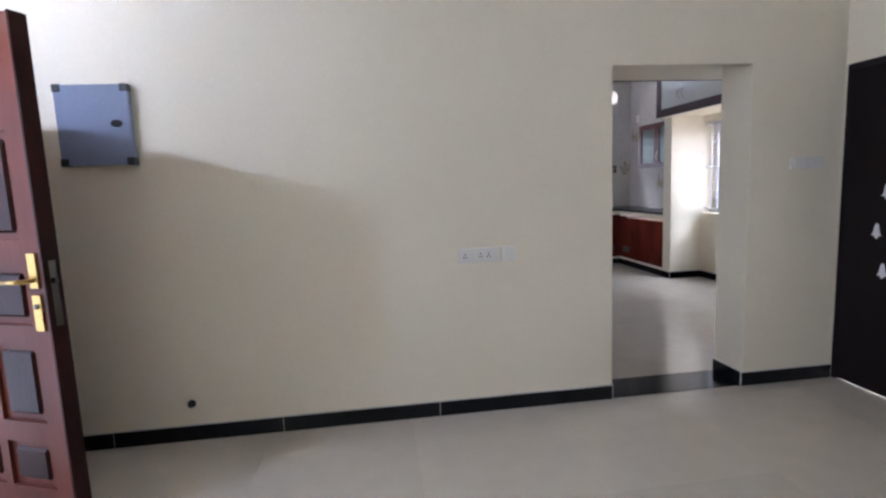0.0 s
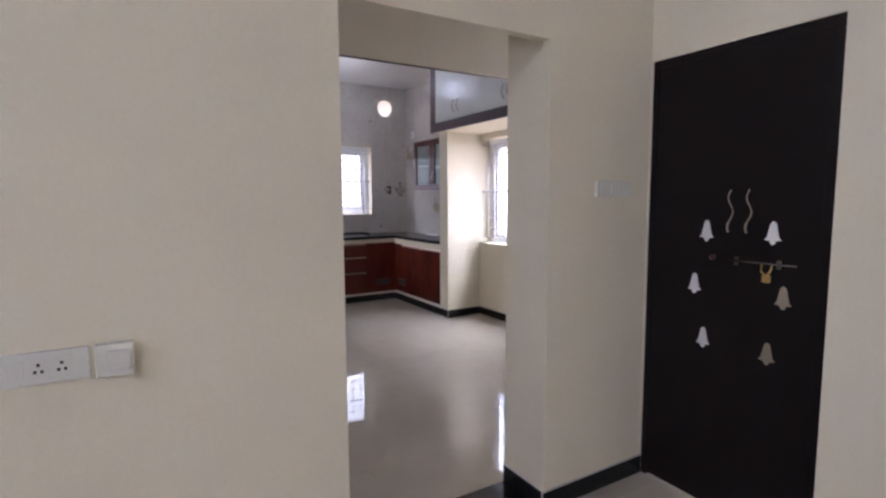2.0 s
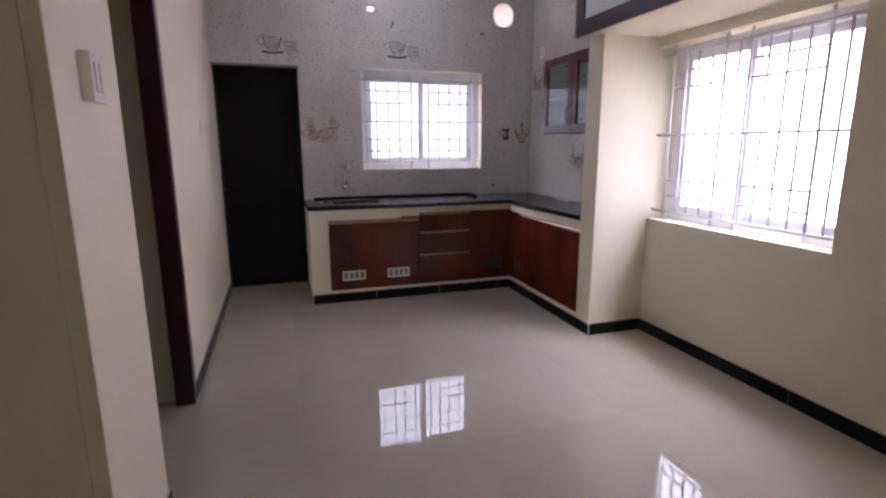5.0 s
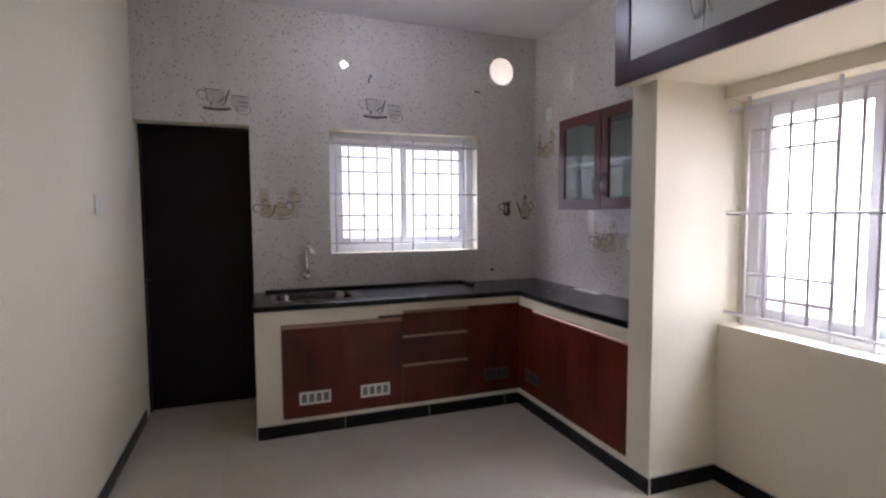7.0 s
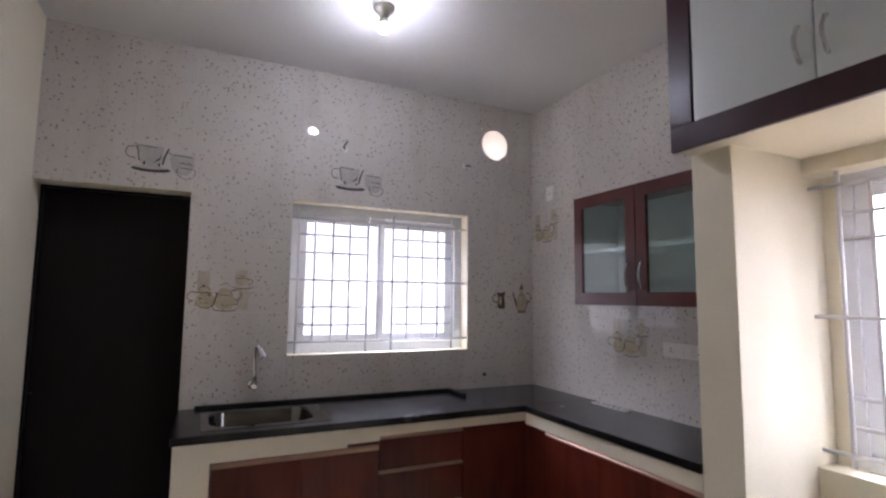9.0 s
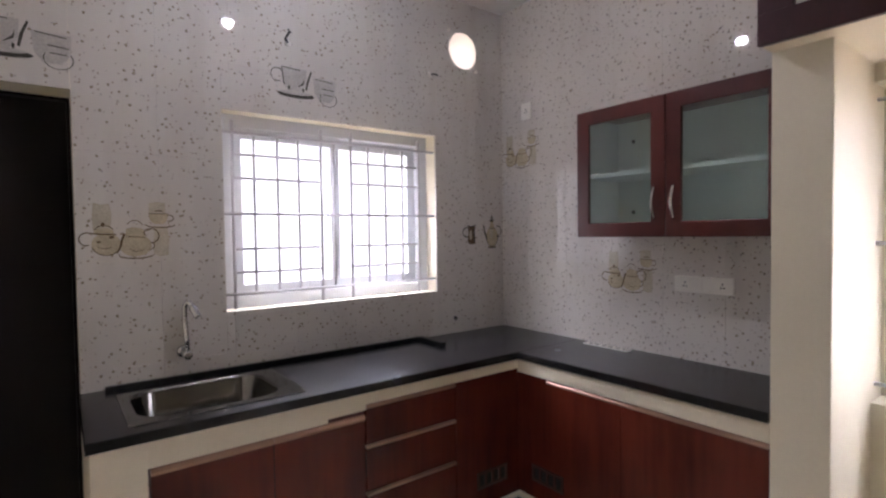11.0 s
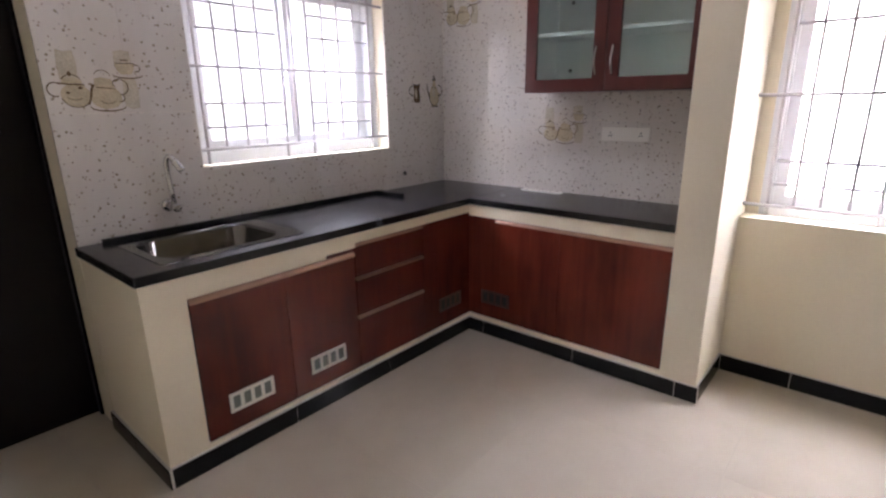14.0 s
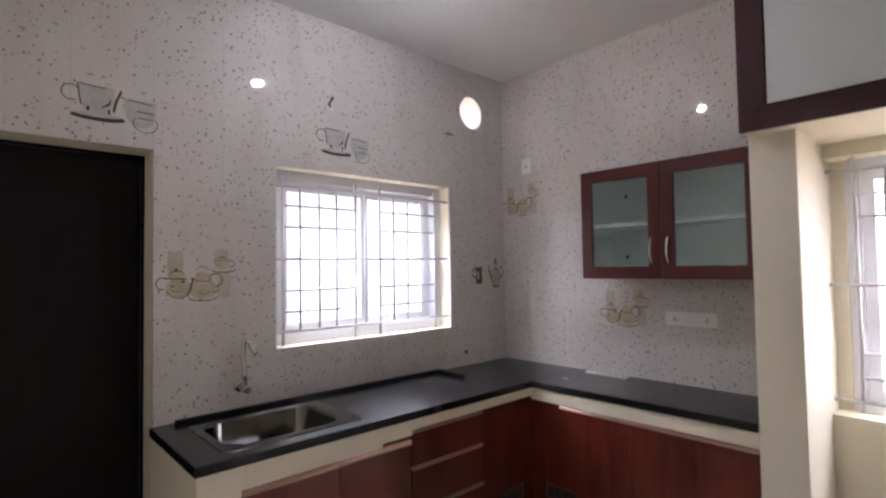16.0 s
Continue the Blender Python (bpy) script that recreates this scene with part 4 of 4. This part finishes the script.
for pts in ([(3.315, 2.470), (3.300, 2.485), (3.312, 2.505), (3.325, 2.525), (3.318, 2.535)], [(4.20, 2.470), (4.215, 2.468), (4.235, 2.474), (4.250, 2.466)]):
    w = tube("cable_end", [(x, WY - 0.012 - 0.006 * (k % 2), z) for k, (x, z) in enumerate(pts)], 0.006, black_plastic, None, 8)
    st = lathe("cap", [(0.017, 0), (0.017, -0.003), (0.006, -0.012)], (pts[0][0], WY, pts[0][1]), plastic, w, "y", 10)
    tagged(w, "short dark cable end sticking out of the tiles", "cable")


# ---- tiled walls: printed tiles with motifs ----
def tiled(name, axis, face, u0, u1, z0, z1, holes, tw, th, label, du=0.0, dz=0.0):
    """Glazed tiles on a wall, cut round the holes, on a pale bed."""
    root = new(name)
    made = {}
    g = 0.0004

    def cut(rects, h):
        out = []
        for a, b, c, d in rects:
            ha, hb, hc, hd = max(a, h[0]), min(b, h[1]), max(c, h[2]), min(d, h[3])
            if ha >= hb or hc >= hd:
                out.append((a, b, c, d))
                continue
            out += [r for r in ((a, ha, c, d), (hb, b, c, d), (ha, hb, c, hc), (ha, hb, hd, d)) if r[1] - r[0] > 0.002 and r[3] - r[2] > 0.002]
        return out

    u = u0 + du - tw
    while u < u1:
        z = z0 + dz - th
        while z < z1:
            r = (max(u, u0), min(u + tw, u1), max(z, z0), min(z + th, z1))
            if r[1] - r[0] > 0.004 and r[3] - r[2] > 0.004:
                rects = [r]
                for h in holes:
                    rects = cut(rects, h)
                for a, b, c, d in rects:
                    key = (round(b - a, 4), round(d - c, 4))
                    if key not in made:
                        bm = bmesh.new()
                        w2, h2 = (b - a) / 2 - g, (d - c) / 2 - g
                        if axis == "y":
                            add_box(bm, -w2, w2, 0, 0.0115, -h2, h2)
                        else:
                            add_box(bm, 0, 0.0115, -w2, w2, -h2, h2)
                        me = bpy.data.meshes.new("tile")
                        bm.to_mesh(me)
                        bm.free()
                        me.materials.append(tile_m)
                        made[key] = me
                    o = new("tile", made[key])
                    o.location = ((a + b) / 2, face, (c + d) / 2) if axis == "y" else (face, (a + b) / 2, (c + d) / 2)
                    o.parent = root
            z += th
        u += tw
    return tagged(root, label, "wall tiles", kind="structure")


tw_1 = tiled("wall_tiles_1", "y", WY, LX, TX, 0, CEIL, [(D2[0], D2[1], 0, D2[3]), (2.42, TX, 0, CT - 0.038), W1, VENT], 0.305, 0.455, "glazed cream wall tiles with brown flecks and printed teapots", 0.13, 0.04)
tw_2 = tiled("wall_tiles_2", "x", TX, PY1, WY - 0.0005, CT - 0.038, CEIL, [], 0.305, 0.455, "glazed cream wall tiles with brown flecks and printed teapots", 0.06, 0.03)


def shape(bm, pts, at):
    bm.faces.new([bm.verts.new(at(u, v)) for u, v in pts])


def oval(cx, cz, a, b, n=20):
    return [(cx + a * math.cos(2 * math.pi * k / n), cz + b * math.sin(2 * math.pi * k / n)) for k in range(n)]


def arc_band(bm, cx, cz, r, t, a0, a1, at, n=12, sx=1.0):
    for k in range(n):
        q = [radians(a0 + (a1 - a0) * (k + e) / n) for e in (0, 1)]
        shape(bm, [(cx + sx * (r + t) * math.cos(q[0]), cz + (r + t) * math.sin(q[0])), (cx + sx * (r + t) * math.cos(q[1]), cz + (r + t) * math.sin(q[1])),
                   (cx + sx * r * math.cos(q[1]), cz + r * math.sin(q[1])), (cx + sx * r * math.cos(q[0]), cz + r * math.sin(q[0]))], at)


def motif(parent, kind, at):
    """Printed tile picture. at(u, v, layer) gives the place on the wall."""
    def layer(material, n, build):
        bm = bmesh.new()
        build(bm, lambda u, v: at(u, v, n))
        part("printed_motif", bm, material, parent)

    if kind == "pots":
        def back(bm, p):
            shape(bm, [(-0.124, -0.028), (-0.072, -0.024), (-0.068, 0.030), (-0.074, 0.068), (-0.100, 0.064), (-0.122, 0.070), (-0.126, 0.020)], p)
            shape(bm, [(0.058, -0.112), (0.080, -0.122), (0.106, -0.118), (0.110, -0.060), (0.104, -0.014), (0.062, -0.012), (0.058, -0.060)], p)
            shape(bm, [(0.044, 0.036), (0.100, 0.036), (0.098, 0.074), (0.070, 0.078), (0.046, 0.072)], p)

        def bodies(bm, p):
            shape(bm, oval(-0.086, -0.074, 0.044, 0.038, 24), p)
            shape(bm, oval(-0.092, -0.031, 0.030, 0.013, 18), p)
            shape(bm, oval(0.002, -0.080, 0.050, 0.040, 24), p)
            shape(bm, [(-0.030, -0.046), (-0.026, -0.020), (-0.006, -0.014), (0.024, -0.020), (0.036, -0.046)], p)
            shape(bm, [(0.044, 0.034), (0.108, 0.034), (0.104, 0.010), (0.092, -0.004), (0.062, -0.004), (0.048, 0.010)], p)

        def lines(bm, p):
            arc_band(bm, -0.142, -0.056, 0.020, 0.004, 50, 290, p)
            shape(bm, [(-0.136, -0.033), (-0.100, -0.037), (-0.058, -0.037), (-0.058, -0.042), (-0.100, -0.042), (-0.136, -0.038)], p)
            arc_band(bm, -0.092, -0.034, 0.024, 0.003, 25, 155, p, sx=1.15)
            arc_band(bm, -0.086, -0.074, 0.037, 0.003, 195, 330, p, sx=1.12)
            shape(bm, oval(-0.095, -0.006, 0.006, 0.008, 10), p)
            shape(bm, oval(-0.070, -0.050, 0.008, 0.005, 8), p)
            shape(bm, oval(-0.108, -0.066, 0.007, 0.004, 8), p)
            shape(bm, [(-0.058, -0.108), (-0.050, -0.104), (-0.040, -0.080), (-0.036, -0.058), (-0.026, -0.040), (-0.034, -0.036), (-0.043, -0.056), (-0.047, -0.080)], p)
            arc_band(bm, 0.000, -0.020, 0.028, 0.0025, 20, 150, p, sx=0.9)
            shape(bm, [(-0.024, -0.046), (0.034, -0.050), (0.034, -0.053), (-0.024, -0.050)], p)
            arc_band(bm, 0.050, -0.046, 0.024, 0.004, -95, 150, p)
            arc_band(bm, 0.040, -0.034, 0.010, 0.003, 40, 260, p)
            arc_band(bm, 0.046, -0.082, 0.012, 0.0035, -110, 60, p)
            arc_band(bm, -0.090, -0.074, 0.014, 0.002, 200, 320, p, sx=1.6)
            arc_band(bm, 0.006, -0.084, 0.016, 0.002, 210, 330, p, sx=1.5)
            for cu, cv, ra, rb in ((0.004, -0.112, 0.052, 0.012), (0.082, -0.005, 0.046, 0.009)):
                rim = oval(cu, cv, ra, rb, 24)
                low = oval(cu, cv - 0.0015, ra + 0.003, rb + 0.003, 24)
                for k in range(11, 24):
                    shape(bm, [rim[k], rim[(k + 1) % 24], low[(k + 1) % 24], low[k]], p)
            shape(bm, [(0.064, 0.046), (0.090, 0.046), (0.090, 0.042), (0.064, 0.042)], p)
            arc_band(bm, 0.113, 0.018, 0.010, 0.0035, -130, 140, p)
            shape(bm, [(0.044, 0.035), (0.108, 0.035), (0.108, 0.032), (0.044, 0.032)], p)

        layer(print_pale, 0, back)
        layer(print_ochre, 1, bodies)
        layer(print_brown, 2, lines)
    elif kind == "cups":
        def bodies(bm, p):
            shape(bm, [(-0.12, 0.06), (0.0, 0.06), (-0.005, -0.01), (-0.03, -0.045), (-0.09, -0.045), (-0.115, -0.01)], p)
            shape(bm, [(0.03, 0.03), (0.145, 0.03), (0.14, -0.03), (0.115, -0.075), (0.06, -0.075), (0.035, -0.03)], p)

        def lines(bm, p):
            arc_band(bm, -0.138, 0.02, 0.027, 0.004, 40, 300, p)
            shape(bm, oval(-0.052, -0.060, 0.088, 0.015), p)
            shape(bm, [(0.0, -0.035), (0.010, 0.01), (0.026, 0.055), (0.019, 0.058), (0.0, 0.012), (-0.008, -0.03)], p)
            shape(bm, [(-0.115, 0.061), (-0.03, 0.056), (-0.03, 0.052), (-0.115, 0.057)], p)
            shape(bm, [(-0.045, -0.025), (-0.015, -0.008), (-0.012, 0.022), (-0.02, 0.0), (-0.04, -0.018)], p)
            shape(bm, [(0.04, 0.030), (0.13, 0.022), (0.13, 0.018), (0.04, 0.026)], p)
            shape(bm, [(0.075, -0.010), (0.135, -0.014), (0.135, -0.018), (0.075, -0.014)], p)
            shape(bm, [(0.080, -0.036), (0.130, -0.038), (0.130, -0.042), (0.080, -0.040)], p)
            arc_band(bm, 0.105, -0.058, 0.034, 0.003, 150, 400, p, sx=1.2)
            shape(bm, oval(-0.085, -0.030, 0.006, 0.010, 8), p)
            shape(bm, oval(-0.018, -0.034, 0.005, 0.011, 8), p)
            shape(bm, [(-0.120, 0.060), (-0.116, 0.060), (-0.104, -0.022), (-0.110, -0.018)], p)

        def pale(bm, p):
            shape(bm, oval(-0.055, -0.051, 0.074, 0.009), p)
            arc_band(bm, 0.088, -0.022, 0.05, 0.004, 190, 350, p)
            shape(bm, [(0.04, 0.0), (0.135, 0.004), (0.135, -0.004), (0.04, -0.008)], p)

        layer(print_grey, 0, bodies)
        layer(print_dark, 1, lines)
        layer(print_grey, 2, pale)
    else:
        def mug(bm, p):
            shape(bm, [(-0.110, 0.048), (-0.082, 0.040), (-0.048, 0.050), (-0.054, 0.010), (-0.048, -0.050), (-0.062, -0.064), (-0.098, -0.064), (-0.110, -0.048), (-0.102, 0.010)], p)

        def pot(bm, p):
            shape(bm, oval(0.085, -0.022, 0.046, 0.062, 24), p)
            shape(bm, [(0.064, 0.030), (0.106, 0.030), (0.096, 0.072), (0.074, 0.072)], p)
            shape(bm, [(0.058, -0.070), (0.112, -0.070), (0.118, -0.088), (0.052, -0.088)], p)

        def lines(bm, p):
            arc_band(bm, -0.118, 0.006, 0.024, 0.007, 70, 290, p)
            arc_band(bm, 0.134, 0.010, 0.030, 0.007, -120, 120, p, sx=0.75)
            shape(bm, [(0.046, -0.030), (0.030, 0.010), (0.022, 0.046), (0.012, 0.050), (0.020, 0.006), (0.038, -0.046)], p)
            shape(bm, oval(0.085, 0.092, 0.008, 0.013, 10), p)
            shape(bm, oval(0.085, 0.076, 0.020, 0.006, 12), p)
            arc_band(bm, 0.085, -0.022, 0.058, 0.005, 160, 380, p, sx=0.8)
            shape(bm, [(0.062, 0.032), (0.108, 0.032), (0.108, 0.027), (0.062, 0.027)], p)
            shape(bm, [(0.050, -0.086), (0.120, -0.086), (0.120, -0.092), (0.050, -0.092)], p)
            shape(bm, [(-0.114, 0.050), (-0.082, 0.042), (-0.044, 0.052), (-0.046, 0.042), (-0.082, 0.034), (-0.110, 0.042)], p)
            shape(bm, [(-0.066, 0.030), (-0.056, 0.030), (-0.052, -0.050), (-0.064, -0.056)], p)

        def bands(bm, p):
            shape(bm, oval(-0.086, -0.010, 0.010, 0.030, 12), p)
            shape(bm, oval(0.078, 0.000, 0.016, 0.032, 14), p)

        layer(print_pale, 2, bands)
        layer(print_brown, 0, mug)
        layer(print_ochre, 0, pot)
        layer(print_dark, 1, lines)


def on_window_wall(cx, cz, s=1.0):
    return lambda u, v, n: (cx + u * s, WY - 0.0008 - 0.0004 * n, cz + v * s)


def on_side_wall(cy, cz, s=1.0):
    return lambda u, v, n: (TX - 0.0008 - 0.0004 * n, cy - u * s, cz + v * s)


motif(tw_1, "pots", on_window_wall(2.628, 1.565, 1.2))
motif(tw_1, "cups", on_window_wall(2.27, 2.275, 1.12))
motif(tw_1, "cups", on_window_wall(3.415, 2.285, 1.12))
motif(tw_1, "mug", on_window_wall(4.605, 1.50, 1.1))
motif(tw_2, "pots", on_side_wall(8.85, 2.07, 1.15))
motif(tw_2, "pots", on_side_wall(8.055, 1.315, 1.12))

# ---- floor slabs ----
slab_mesh = {}
S = 0.80
x = HALL_L - 0.02
while x < TX + 0.2:
    y = HALL_B - 0.1
    while y < WY + 0.2:
        o_key = "slab"
        if o_key not in slab_mesh:
            bm = bmesh.new()
            add_box(bm, 0.0003, S - 0.0003, 0.0003, S - 0.0003, -0.008, 0.0)
            me = bpy.data.meshes.new("floor_tile")
            bm.to_mesh(me)
            bm.free()
            me.materials.append(floor_m)
            slab_mesh[o_key] = me
        o = new("floor_tile", slab_mesh[o_key])
        o.location = (x, y, 0.0)
        o.parent = floor
        y += S
    x += S
